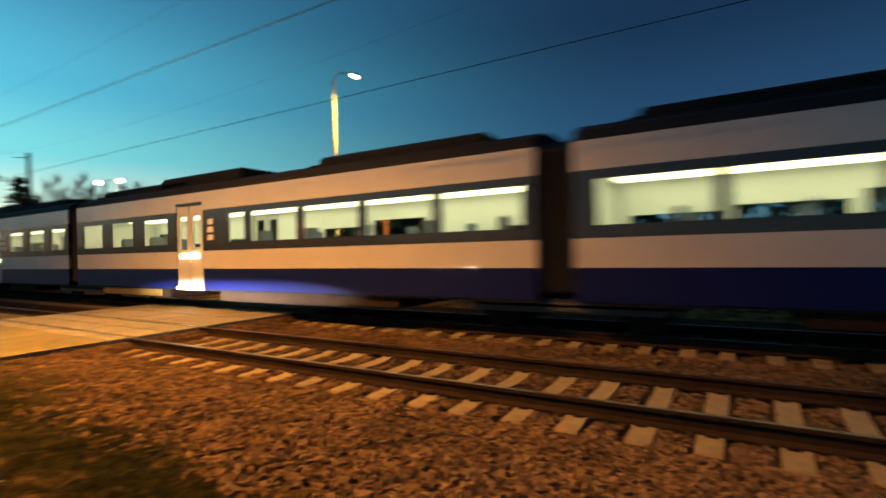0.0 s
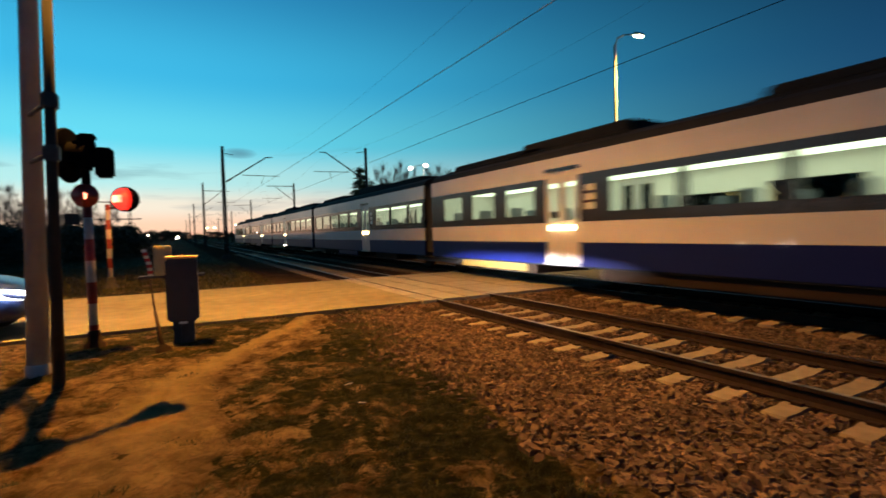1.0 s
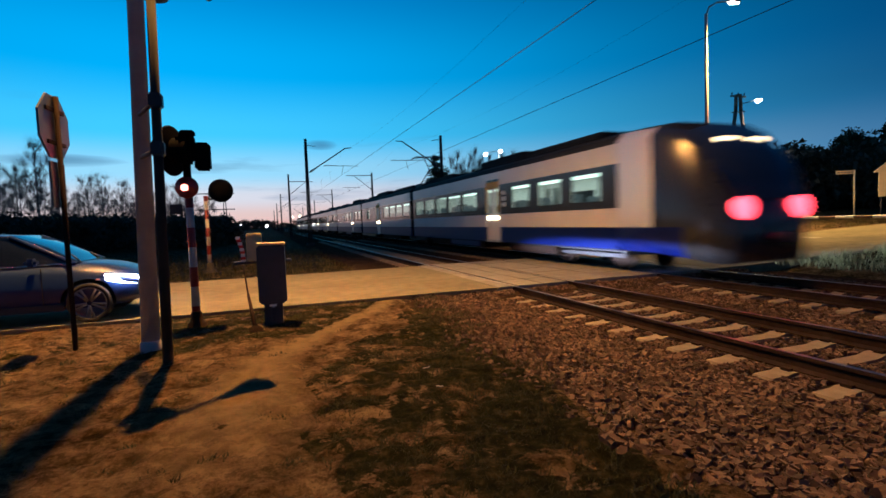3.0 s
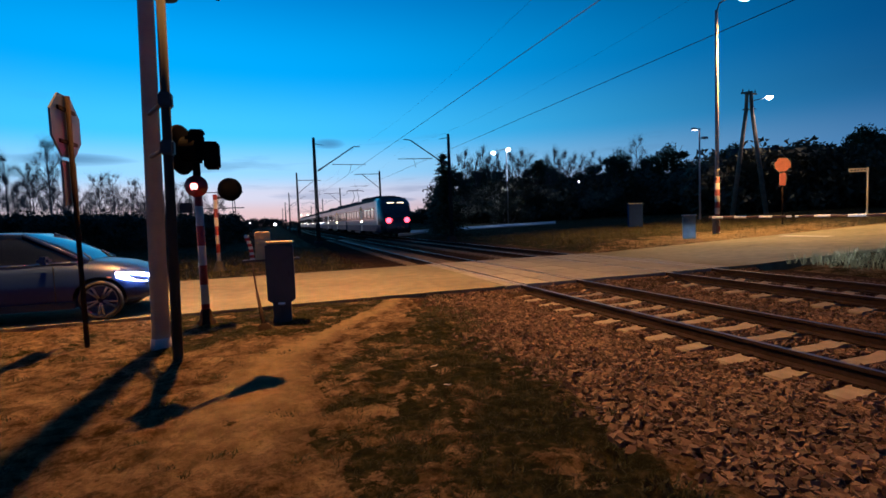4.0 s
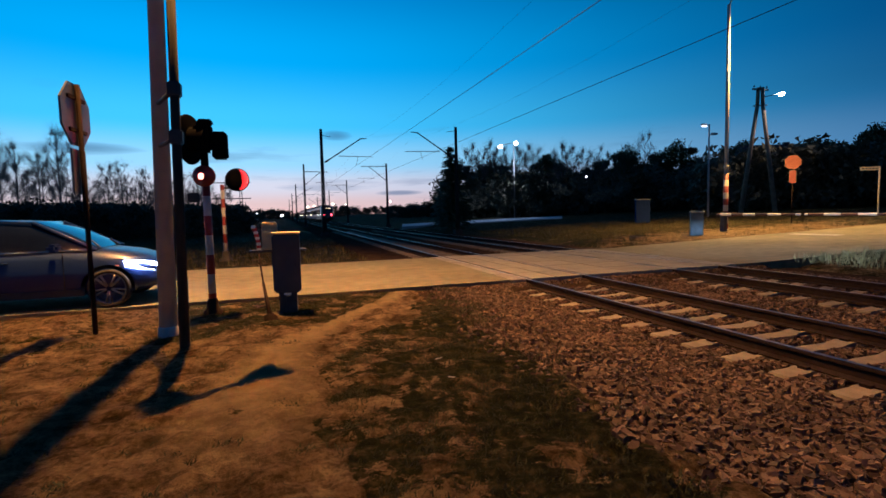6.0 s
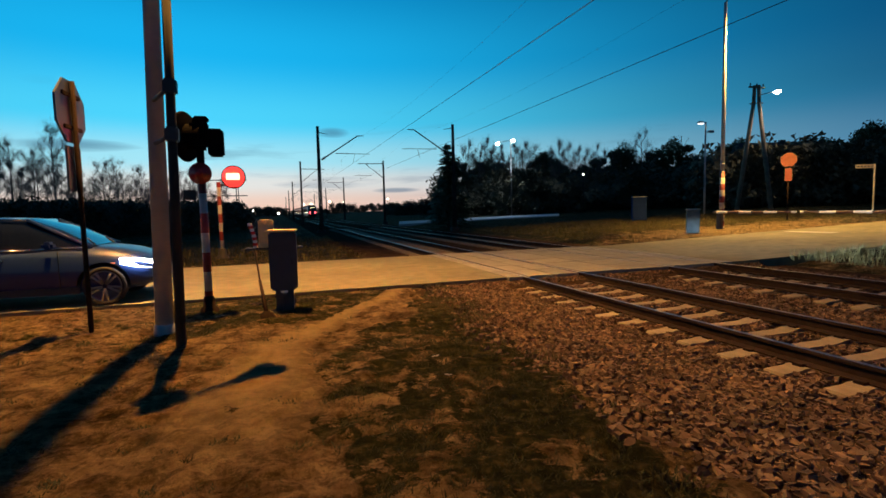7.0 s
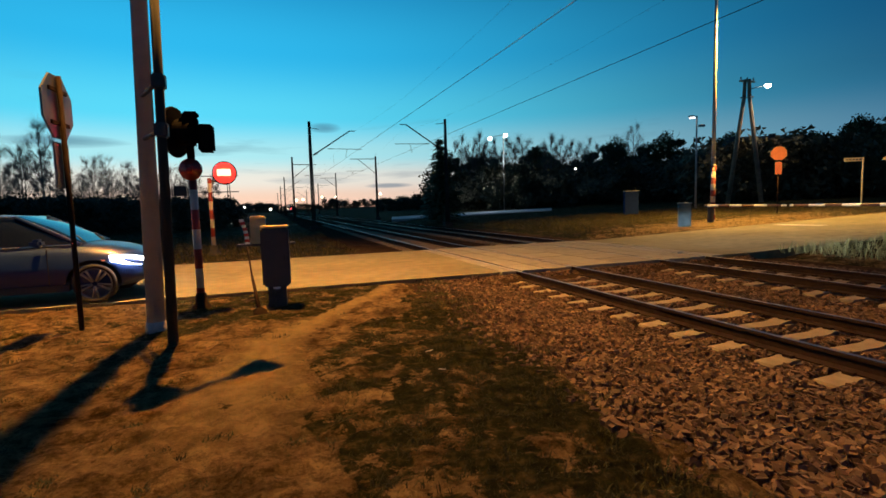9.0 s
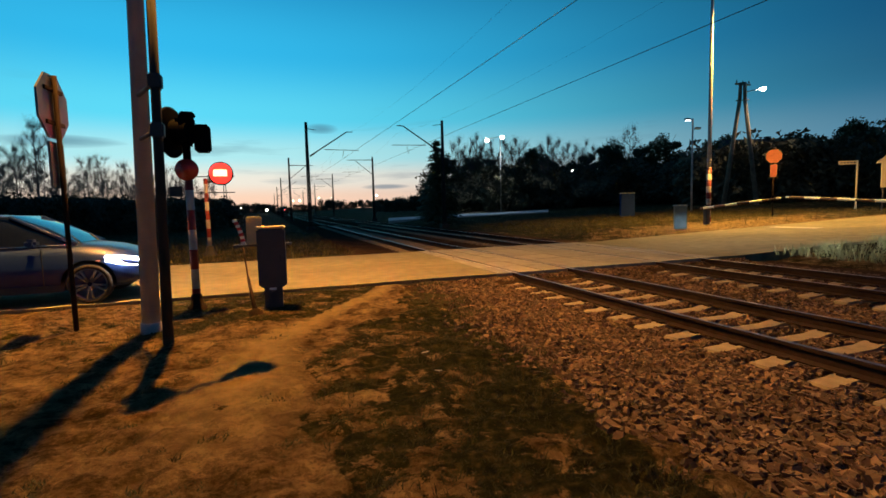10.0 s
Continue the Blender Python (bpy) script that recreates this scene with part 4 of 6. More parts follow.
def make_lamp_post(at, height, arm, label, glow, radius=(0.095, 0.07), banded=False, lean=0.0):
    p = thing("street_lamp", at, label, "street lamp", "street lamps at the crossing")
    p.matrix_world = pose(*at, 0, lean, 0)
    bm = B()
    tube(bm, (0, 0, -0.3), (0, 0, height), radius[0], radius[1], 16)
    part("pole", bm, POLE_GREY, p, smooth=True)
    bm = B()
    lathe(bm, (0, 0, 0), (0, 0, 1), [(-0.1, radius[0] + 0.02), (0.03, radius[0] + 0.018), (0.06, radius[0])], 16)
    part("foot", bm, POLE_GREY, p)
    if banded:
        bm = B()
        tube(bm, (0, 0, 0.05), (0, 0, 2.9), radius[0] + 0.012, radius[0] + 0.008, 16)
        part("band_sleeve", bm, WORN_BANDS, p, "worn red and white warning bands")
        bm = B()
        lathe(bm, (0, 0, 3.2), (0, 0, 1), [(0, radius[0]), (0.0, 0.12), (0.1, 0.12), (0.1, radius[0])], 14)
        part("clamp", bm, STEEL, p)
    ax, ay = arm
    bm = B()
    pts = [(0, 0, height - 0.15), (ax * 0.12, ay * 0.12, height + 0.35), (ax * 0.45, ay * 0.45, height + 0.62), (ax, ay, height + 0.72)]
    for a, c in zip(pts, pts[1:]):
        tube(bm, a, c, 0.04, 0.035, 10)
    part("arm", bm, POLE_GREY, p, smooth=True)
    d = Vector((ax, ay, 0)).normalized()
    e = d.cross(Vector((0, 0, 1)))
    bm = B()
    o = Vector((ax, ay, height + 0.72))
    rings = []
    for zz, wid, ln in ((-0.04, 0.15, 0.40), (0.03, 0.16, 0.43), (0.12, 0.10, 0.33)):
        rings.append([bm.verts.new(o + d * (0.25 + ln * math.cos(k)) + e * (wid * math.sin(k)) + Vector((0, 0, zz))) for k in (2 * math.pi * i / 16 for i in range(16))])
    for a, c in zip(rings, rings[1:]):
        for i in range(16):
            bm.faces.new((a[i], a[(i + 1) % 16], c[(i + 1) % 16], c[i]))
    bm.faces.new(rings[-1])
    head = part("lamp_head", bm, DARK_STEEL, p)
    bm = B()
    rr = []
    for zz, k0 in ((-0.04, 1.0), (-0.10, 0.8), (-0.13, 0.35)):
        rr.append([bm.verts.new(o + d * (0.25 + 0.36 * k0 * math.cos(k)) + e * (0.13 * k0 * math.sin(k)) + Vector((0, 0, zz))) for k in (2 * math.pi * i / 16 for i in range(16))])
    for a, c in zip(rr, rr[1:]):
        for i in range(16):
            bm.faces.new((a[i], c[i], c[(i + 1) % 16], a[(i + 1) % 16]))
    bm.faces.new(rr[-1][::-1])
    part("lamp_glass", bm, glow, head)
    return p


make_lamp_post((-3.43, 8.04, 0), 11.45, (-0.03, 2.3), "tall grey street lamp pole at the road's edge", LAMP_GLOW, (0.118, 0.08), lean=1.3)
make_lamp_post((20.1, 20.65, rise(20.1)), 11.35, (1.45, -0.15), "tall street lamp with red and white bands at its foot, lit", LAMP_GLOW, (0.11, 0.075), True)


def make_bell_post():
    p = thing("warning_bell_post", (-3.06, 7.07, 0), "thin dark steel post with a bell and a horn", "post")
    p.matrix_world = pose(-3.06, 7.07, 0, 0, 1.1, 0)
    bm = B()
    tube(bm, (0, 0, -0.3), (0, 0, 4.75), 0.062, 0.05, 14)
    part("pole", bm, MAST, p, smooth=True)
    bm = B()
    lathe(bm, (0.03, 0.02, 4.62), (0, 0, -1), [(0.0, 0.03), (0.02, 0.07), (0.14, 0.08), (0.2, 0.11), (0.27, 0.155), (0.285, 0.15), (0.22, 0.09), (0.18, 0.05)], 20)
    part("bell", bm, DARK_STEEL, p, "flared dark bell hood")
    bm = B()
    tube(bm, (0, 0, 4.70), (0.42, 0.34, 4.72), 0.025, 0.025, 8)
    arm = part("arm", bm, DARK_STEEL, p)
    bm = B()
    lathe(bm, (0.36, 0.30, 4.72), (0.55, 0.45, 0), [(0.0, 0.06), (0.1, 0.07), (0.22, 0.10), (0.32, 0.15), (0.33, 0.14), (0.2, 0.05)], 18)
    part("horn", bm, DARK_STEEL, arm)
    for z in (3.12, 2.55):
        bm = B()
        tube(bm, (0, 0, z), (-0.36, 0.88, z), 0.028, 0.028, 8)
        box(bm, -0.075, 0.075, -0.075, 0.075, z - 0.09, z + 0.09, 0.02)
        part("clamp", bm, DARK_STEEL, p)
    return p


make_bell_post()


def octagon(bm, r, y0, y1, mat=0):
    a = [bm.verts.new((r * math.cos(k), y0, r * math.sin(k))) for k in (math.pi / 8 + math.pi / 4 * i for i in range(8))]
    c = [bm.verts.new((r * math.cos(k), y1, r * math.sin(k))) for k in (math.pi / 8 + math.pi / 4 * i for i in range(8))]
    bm.faces.new(a).material_index = mat
    bm.faces.new(c[::-1]).material_index = mat
    for i in range(8):
        bm.faces.new((a[i], c[i], c[(i + 1) % 8], a[(i + 1) % 8])).material_index = mat
    bmesh.ops.recalc_face_normals(bm, faces=bm.faces)
    return bm


def make_stop_sign(at, rz, centre, r, plate, label, post_r=0.032, face=None):
    """Its face looks along its own -y; the post stands behind, at +y."""
    s = thing("stop_sign", at, label, "road sign", "stop signs at the crossing", rz)
    bm = B()
    tube(bm, (0, 0.03, -0.3), (0, 0.03, centre + r * 0.9), post_r, post_r, 12)
    part("post", bm, RUST, s, smooth=True)
    bm = B()
    octagon(bm, r, -0.03, -0.004)
    bp = part("sign_plate", bm, SIGN_BACK, s, "grey back of the octagonal plate")
    bp.matrix_basis = pose(0, 0, centre)
    bm = B()
    octagon(bm, r * 0.97, -0.036, -0.031)
    part("sign_face", bm, face or SIGN_RED, bp, "red face")
    for z in (-0.22, 0.22):
        bm = B()
        box(bm, -r * 0.55, r * 0.55, -0.004, 0.02, z - 0.025, z + 0.025)
        part("rail", bm, RUST, bp)
    w, z0, z1 = plate
    bm = B()
    box(bm, -w / 2, w / 2, -0.03, -0.006, z0, z1, 0.008)
    part("lower_plate", bm, SIGN_BACK, s)
    bm = B()
    box(bm, -w / 2 + 0.02, w / 2 - 0.02, -0.035, -0.031, z0 + 0.02, z1 - 0.02)
    part("lower_face", bm, FADED_WHITE if face else SIGN_WHITE, s)
    return s


# faces the road from the far left, so the camera sees its back
make_stop_sign((-4.46, 8.41, 0), -94, 3.02, 0.455, (0.42, 1.93, 2.55), "octagonal stop sign on a thin post, seen from its grey back")
make_stop_sign((26.28, 21.85, rise(26.15)), -50, 3.46, 0.43, (0.36, 2.25, 3.0), "faded red octagonal stop sign across the tracks, in lamplight",
               face=material("faded_red_sheeting", (0.17, 0.06, 0.045), 0.7, grain=0.3, spec=0.1))


def disc_head(bm, c, axis, r, depth, mat=0):
    lathe(bm, c, axis, [(-depth, 0.0), (-depth, r * 0.45), (-0.05, r * 0.5), (-0.02, r * 0.97), (0.0, r), (0.012, r), (0.012, 0.0)], 28, mat)


def make_signal_near():
    s = thing("crossing_signal", (-2.99, 9.22, 0), "black crossing light signal on a red and white post", "signal", "crossing signals")
    bm = B()
    tube(bm, (0, 0, 0), (0, 0, 2.1), 0.062, 0.06, 16)
    part("post", bm, RED_WHITE, s, "red and white banded post", True)
    bm = B()
    tube(bm, (0, 0, 2.1), (0, 0, 3.15), 0.06, 0.058, 16)
    part("post_top", bm, SIGNAL_BLACK, s, "black upper post", True)
    bm = B()
    lathe(bm, (0, 0, 0), (0, 0, 1), [(-0.1, 0.15), (0.03, 0.14), (0.06, 0.1), (0.2, 0.085), (0.24, 0.063)], 16)
    part("foot", bm, RUST, s)
    bm = B()
    disc_head(bm, (-0.20, 0.02, 2.83), (-0.93, 0.36, 0), 0.40, 0.3)
    head = part("signal_head", bm, SIGNAL_BLACK, s, "black round backboard seen from behind")
    for f in head.data.polygons:
        f.use_smooth = False
    bm = B()
    lathe(bm, (-0.215, 0.026, 2.83), (-0.93, 0.36, 0), [(0.0, 0.14), (0.03, 0.12), (0.05, 0.0)], 18)
    part("lamp_lens", bm, RED_GLOW, head, "lit red lens")
    bm = B()
    box(bm, -0.12, 0.14, -0.20, 0.12, 2.62, 3.08, 0.05)
    box(bm, -0.06, 0.15, -0.16, 0.08, 3.06, 3.14, 0.02)
    part("lamp_housing", bm, SIGNAL_BLACK, head)
    bm = B()
    box(bm, 0.13, 0.36, -0.16, 0.14, 2.52, 2.95, 0.03)
    part("relay_box", bm, SIGNAL_BLACK, s)
    bm = B()
    disc_head(bm, (-0.01, -0.08, 2.24), (0.12, 1, 0), 0.175, 0.1)
    low = part("red_reflector", bm, RED_LENS, s, "round red lamp seen from behind", True)
    bm = B()
    n, r = 20, 0.055
    rings = [[bm.verts.new((r * k * math.cos(2 * math.pi * i / n), r * k * math.sin(2 * math.pi * i / n), z)) for i in range(n)] for z, k in ((-0.05, 0.6), (-0.03, 1), (0.03, 1), (0.05, 0.6))]
    for a, c in zip(rings, rings[1:]):
        for i in range(n):
            f = bm.faces.new((a[i], a[(i + 1) % n], c[(i + 1) % n], c[i]))
            f.material_index, f.smooth = (0 if i < n // 2 else 1), True
    bm.faces.new(rings[0][::-1]).material_index = 1
    bm.faces.new(rings[-1]).material_index = 2
    pilot = part("pilot_lamp", bm, [RED_CORE, RED_LENS], low, "small turning lamp")
    pilot.matrix_basis = pose(*PILOT_AT)
    bm = B()
    box(bm, -0.28, -0.10, -0.03, 0.0, 1.82, 1.98, 0.01)
    part("number_plate", bm, DARK_STEEL, s)
    return pilot


def make_signal_far():
    """Stands across the road and faces the camera; its lamp turns behind the lens."""
    s = thing("crossing_signal", (-3.86, 20.15, 0), "crossing light signal with a round black board and red lamp", "signal", "crossing signals")
    bm = B()
    tube(bm, (0, 0, 0), (0, 0, 2.75), 0.075, 0.07, 16)
    part("post", bm, RED_WHITE, s, "red and white banded post", True)
    bm = B()
    lathe(bm, (0, 0, 0), (0, 0, 1), [(-0.1, 0.25), (0.06, 0.22), (0.1, 0.14), (0.3, 0.13), (0.34, 0.08)], 16)
    part("foot", bm, MAST, s)
    c = (0.52, 0.0, 2.93)
    bm = B()
    lathe(bm, c, (-0.05, -1, 0), [(-0.05, 0.0), (-0.05, 0.40), (0.0, 0.42), (0.012, 0.42), (0.012, 0.17)], 32)
    board = part("backboard", bm, SIGNAL_BLACK, s, "round black backboard", True)
    bm = B()
    box(bm, -0.02, 0.56, 0.03, 0.09, 2.60, 2.68, 0.01)
    part("bracket", bm, DARK_STEEL, s)
    # turning lamp: a drum lit on the larger part of its round
    bm = B()
    n, m, r = 24, 10, 0.38
    rows = [[bm.verts.new((r * math.sin(math.pi * j / m) * math.cos(2 * math.pi * i / n), r * math.sin(math.pi * j / m) * math.sin(2 * math.pi * i / n), r * math.cos(math.pi * j / m))) for i in range(n)] for j in range(1, m)]
    for lo, hi in zip(rows, rows[1:]):
        for i in range(n):
            f = bm.faces.new((lo[i], hi[i], hi[(i + 1) % n], lo[(i + 1) % n]))
            f.material_index = (2 if 6 <= i < 11 and 0.12 > f.calc_center_median().z > -0.12 else 0) if 3 <= i < 14 else 1
            f.smooth = True
    bm.faces.new(rows[0]).material_index = 1
    bm.faces.new(rows[-1][::-1]).material_index = 1
    drum = part("lamp_drum", bm, [RED_GLOW, SIGNAL_BLACK, RED_CORE], board, "red turning lamp")
    drum.matrix_basis = pose(c[0], -0.02, c[2])
    return s, drum


PILOT_LAMP = make_signal_near()
FAR_SIGNAL, LAMP_DRUM = make_signal_far()


def make_cabinet():
    c = thing("cable_cabinet", (-1.79, 8.85, 0), "dark grey cable cabinet on a narrow foot", "cabinet", rz=-4)
    bm = B()
    box(bm, -0.215, 0.215, -0.16, 0.16, 0.32, 1.27, 0.03)
    body = part("body", bm, CABINET_GREY, c)
    bm = B()
    box(bm, -0.225, 0.225, -0.175, 0.175, 1.268, 1.305, 0.012)
    part("lid", bm, BEIGE, c, "pale lid edge")
    bm = B()
    box(bm, -0.19, 0.19, -0.172, -0.162, 0.40, 1.22, 0.004)
    d = part("door", bm, CABINET_GREY, c)
    bm = B()
    box(bm, 0.13, 0.15, -0.185, -0.17, 0.74, 0.86, 0.004)
    part("handle", bm, DARK_STEEL, d)
    bm = B()
    box(bm, -0.14, -0.03, -0.11, 0.11, -0.2, 0.33, 0.01)
    box(bm, 0.03, 0.14, -0.11, 0.11, -0.2, 0.33, 0.01)
    box(bm, -0.14, 0.14, -0.08, 0.11, -0.2, 0.25)
    part("foot", bm, DARK_STEEL, c)
    bm = B()
    box(bm, -0.055, 0.055, -0.175, -0.168, 0.285, 0.318)
    part("label_plate", bm, SIGN_WHITE, c)


make_cabinet()


def make_near_barrier():
    b = thing("barrier_drive", (-2.06, 9.75, 0), "beige barrier drive box behind the cabinet", "barrier")
    bm = B()
    box(bm, -0.13, 0.13, -0.14, 0.14, 0.97, 1.46, 0.02)
    part("box", bm, BEIGE, b)
    bm = B()
    box(bm, 0.17, 0.35, -0.09, 0.09, -0.1, 0.94, 0.01)
    part("stand", bm, DARK_STEEL, b)
    bm = B()
    box(bm, -0.36, 0.62, -0.10, 0.10, 0.93, 0.968, 0.008)
    part("shelf", bm, DARK_STEEL, b, "thin dark shelf under the box")
    bm = B()
    tube(bm, (-0.14, 0.0, 1.0), (0.14, 0.0, 1.0), 0.03, 0.03, 10)
    part("axle", bm, STEEL, b)
    bm = B()
    n = 9
    for k in range(n):
        a, c = k / n, (k + 1) / n
        box(bm, -0.035 - 0.10 * a * a, 0.035 - 0.10 * a * a, -0.02, 0.02, a * 0.46, c * 0.46, 0.006, k % 2)
    arm = part("boom_end", bm, [material("white_reflective", (0.8, 0.78, 0.74), 0.4, grain=0.1), SIGN_RED], b, "red and white reflective end of the barrier arm")
    arm.matrix_basis = pose(-0.19, -0.02, 0.95)
    bm = B()
    tube(bm, (-0.20, -0.08, 0.93), (-0.12, -0.75, 0.47), 0.013, 0.013, 8)
    tube(bm, (-0.12, -0.75, 0.47), (-0.01, -1.42, -0.02), 0.022, 0.034, 8)
    lathe(bm, (-0.01, -1.44, 0), (0, 0, 1), [(-0.05, 0.12), (0.03, 0.1), (0.08, 0.03)], 12)
    part("stay", bm, RUST, b, "thin dark leaning stay")
    return arm


NEAR_BOOM = make_near_barrier()


def make_far_barrier(at, toward, length):
    b = thing("road_barrier", at, "red and white road barrier lowered across the road", "barrier", "road barriers")
    bm = B()
    box(bm, -0.11, 0.11, -0.13, 0.13, -0.2, 0.95, 0.03)
    part("drive_box", bm, CABINET_GREY, b)
    bm = B()
    tube(bm, (0, -0.2 * toward, 0), (0, length * toward, 0), 0.07, 0.045, 10)
    arm = part("boom", bm, BOOM_PAINT, b, "red and white striped boom")
    arm.matrix_basis = pose(-0.17, 0, 0.82)
    return arm


FAR_BOOM = make_far_barrier((19.5, 20.2, rise(19.5)), -1, 4.1)
FAR_BOOM_OPPOSITE = make_far_barrier((19.5, 8.6, rise(19.5)), 1, 7.3)


def make_box_cabinet(at, w, d, h, mat, label, rz=0.0):
    c = thing("switch_cabinet", at, label, "cabinet", "cabinets across the tracks", rz)
    bm = B()
    box(bm, -w / 2, w / 2, -d / 2, d / 2, -0.1, h, 0.03)
    part("body", bm, mat, c)
    bm = B()
    box(bm, -w / 2 - 0.03, w / 2 + 0.03, -d / 2 - 0.03, d / 2 + 0.03, h - 0.005, h + 0.06, 0.01)
    part("roof", bm, STEEL, c)
    bm = B()
    box(bm, -w / 2 + 0.05, w / 2 - 0.05, -d / 2 - 0.012, -d / 2 - 0.002, 0.1, h - 0.08, 0.004)
    part("door", bm, mat, c)


make_box_cabinet((24.6, 32.5, rise(24.6)), 1.0, 1.5, 1.7, material("blue_grey_cabinet", (0.012, 0.028, 0.10), 0.9, grain=0.25, spec=0.05), "blue-grey switch cabinet in the grass", -35)
make_box_cabinet((17.1, 19.5, rise(17.1)), 0.55, 0.6, 1.05, material("teal_grey_cabinet", (0.075, 0.13, 0.15), 0.8, grain=0.35, scale=4), "small weathered teal-grey cabinet at the verge", -40)


def make_floodlight_pole():
    p = thing("floodlight_pole", (32.1, 33.6, rise(32.1)), "thin grey pole with two floodlight heads", "pole")
    bm = B()
    tube(bm, (0, 0, -0.2), (0, 0, 7.6), 0.09, 0.07, 10)
    part("pole", bm, POLE_GREY, p)
    for s, z in ((-1, 7.45), (1, 6.7)):
        bm = B()
        tube(bm, (0, 0, z), (s * 0.3, -s * 0.1, z + 0.08), 0.03, 0.03, 8)
        br = part("bracket", bm, POLE_GREY, p)
        bm = B()
        box(bm, s * 0.42 - 0.26, s * 0.42 + 0.26, -s * 0.12 - 0.14, -s * 0.12 + 0.14, z + 0.02, z + 0.2, 0.04)
        fl = part("floodlight", bm, POLE_GREY, br)
        # the upper head's white gleam is put in as a weak glow
        if s < 0:
            bm = B()
            box(bm, s * 0.42 - 0.2, s * 0.42 + 0.2, -s * 0.12 - 0.18, -s * 0.12 + 0.1, z - 0.03, z + 0.03, 0.02)
            tagged(link_mesh("lens", bm, material("gleaming_floodlight_glass", (0.8, 0.8, 0.8), 0.3, emit=(0.95, 0.97, 1.0), power=3.0), p), "white glass with a weak glow for its gleam")


make_floodlight_pole()


def make_a_pole():
    wood = material("tarred_wood", (0.20, 0.15, 0.10), 0.85, grain=0.35, scale=3, bump=0.3)
    p = thing("a_frame_pole", (39.8, 35.5, rise(39.3)), "wooden A-frame line pole carrying a lit lamp", "pole")
    top = 11.2
    for s in (-1, 1):
        bm = B()
        tube(bm, (s * 1.0, -s * 0.95, -0.3), (s * 0.17, -s * 0.13, top * 0.86), 0.21, 0.16, 12)
        tube(bm, (s * 0.17, -s * 0.13, top * 0.86), (s * 0.13, -s * 0.1, top), 0.16, 0.15, 12)
        part("leg", bm, wood, p)
    bm = B()
    tube(bm, (-0.45, 0.3, top - 1.6), (0.45, -0.3, top - 1.6), 0.06, 0.06, 8)
    part("brace", bm, wood, p)
    bm = B()
    box(bm, -0.9, 0.9, -0.07, 0.07, top - 0.25, top - 0.1, 0.01)
    part("cross_bar", bm, wood, p)
    for x in (-0.75, 0.0, 0.75):
        bm = B()
        lathe(bm, (x, 0, top - 0.1), (0, 0, 1), [(0, 0.02), (0.08, 0.02), (0.1, 0.07), (0.16, 0.07), (0.18, 0.04), (0.24, 0.06), (0.28, 0.0)], 10)
        part("insulator", bm, CERAMIC, p)
    bm = B()
    tube(bm, (0.1, 0, top - 0.9), (1.7, -0.5, top - 0.55), 0.04, 0.035, 8)
    arm = part("lamp_arm", bm, STEEL, p)
    bm = B()
    lathe(bm, (1.85, -0.55, top - 0.48), (0, 0, -1), [(-0.12, 0.0), (-0.1, 0.12), (0.0, 0.28), (0.02, 0.28)], 16)
    part("lamp_shade", bm, DARK_STEEL, arm)
    bm = B()
    lathe(bm, (1.85, -0.55, top - 0.50), (0, 0, -1), [(0.0, 0.27), (0.12, 0.27), (0.26, 0.17), (0.32, 0.0)], 16)
    part("lamp_glass", bm, COOL_GLOW, arm)


make_a_pole()


def make_direction_sign():
    cream = material("cream_sign_board", (0.70, 0.60, 0.38), 0.5, grain=0.12)
    p = thing("direction_sign", (33.6, 21.9, rise(33.6)), "cream direction sign arm on a thin post", "road sign")
    bm = B()
    tube(bm, (0, 0, -0.2), (0, 0, 3.05), 0.05, 0.05, 10)
    part("post", bm, cream, p)
    bm = B()
    box(bm, -1.08, 0.06, -0.02, 0.02, 2.80, 3.04, 0.01)
    board = part("board", bm, cream, p)
    board.matrix_basis = pose(0, 0, 0, 0, 0, -28)
    for k in range(5):
        bm = B()
        box(bm, -0.98 + k * 0.19, -0.86 + k * 0.19, -0.026, -0.021, 2.89, 2.95)
        part("lettering_bar", bm, DARK_STEEL, board)
    q = thing("warning_board", (32.2, 19.2, rise(32.2)), "cream board with a pointed top on two legs", "road sign", rz=-30)
    bm = B()
    pts = [(-0.55, 1.3), (0.55, 1.3), (0.55, 2.7), (0.85, 2.7), (0.0, 3.4), (-0.85, 2.7), (-0.55, 2.7)]
    a = [bm.verts.new((x, -0.03, z)) for x, z in pts]
    c = [bm.verts.new((x, 0.03, z)) for x, z in pts]
    bm.faces.new(a)
    bm.faces.new(c[::-1])
    for i in range(7):
        bm.faces.new((a[i], c[i], c[(i + 1) % 7], a[(i + 1) % 7]))
    bmesh.ops.recalc_face_normals(bm, faces=bm.faces)
    part("board", bm, cream, q)
    for x in (-0.4, 0.4):
        bm = B()
        tube(bm, (x, 0.05, -0.2), (x, 0.05, 1.6), 0.04, 0.04, 8)
        part("leg", bm, DARK_STEEL, q)


make_direction_sign()


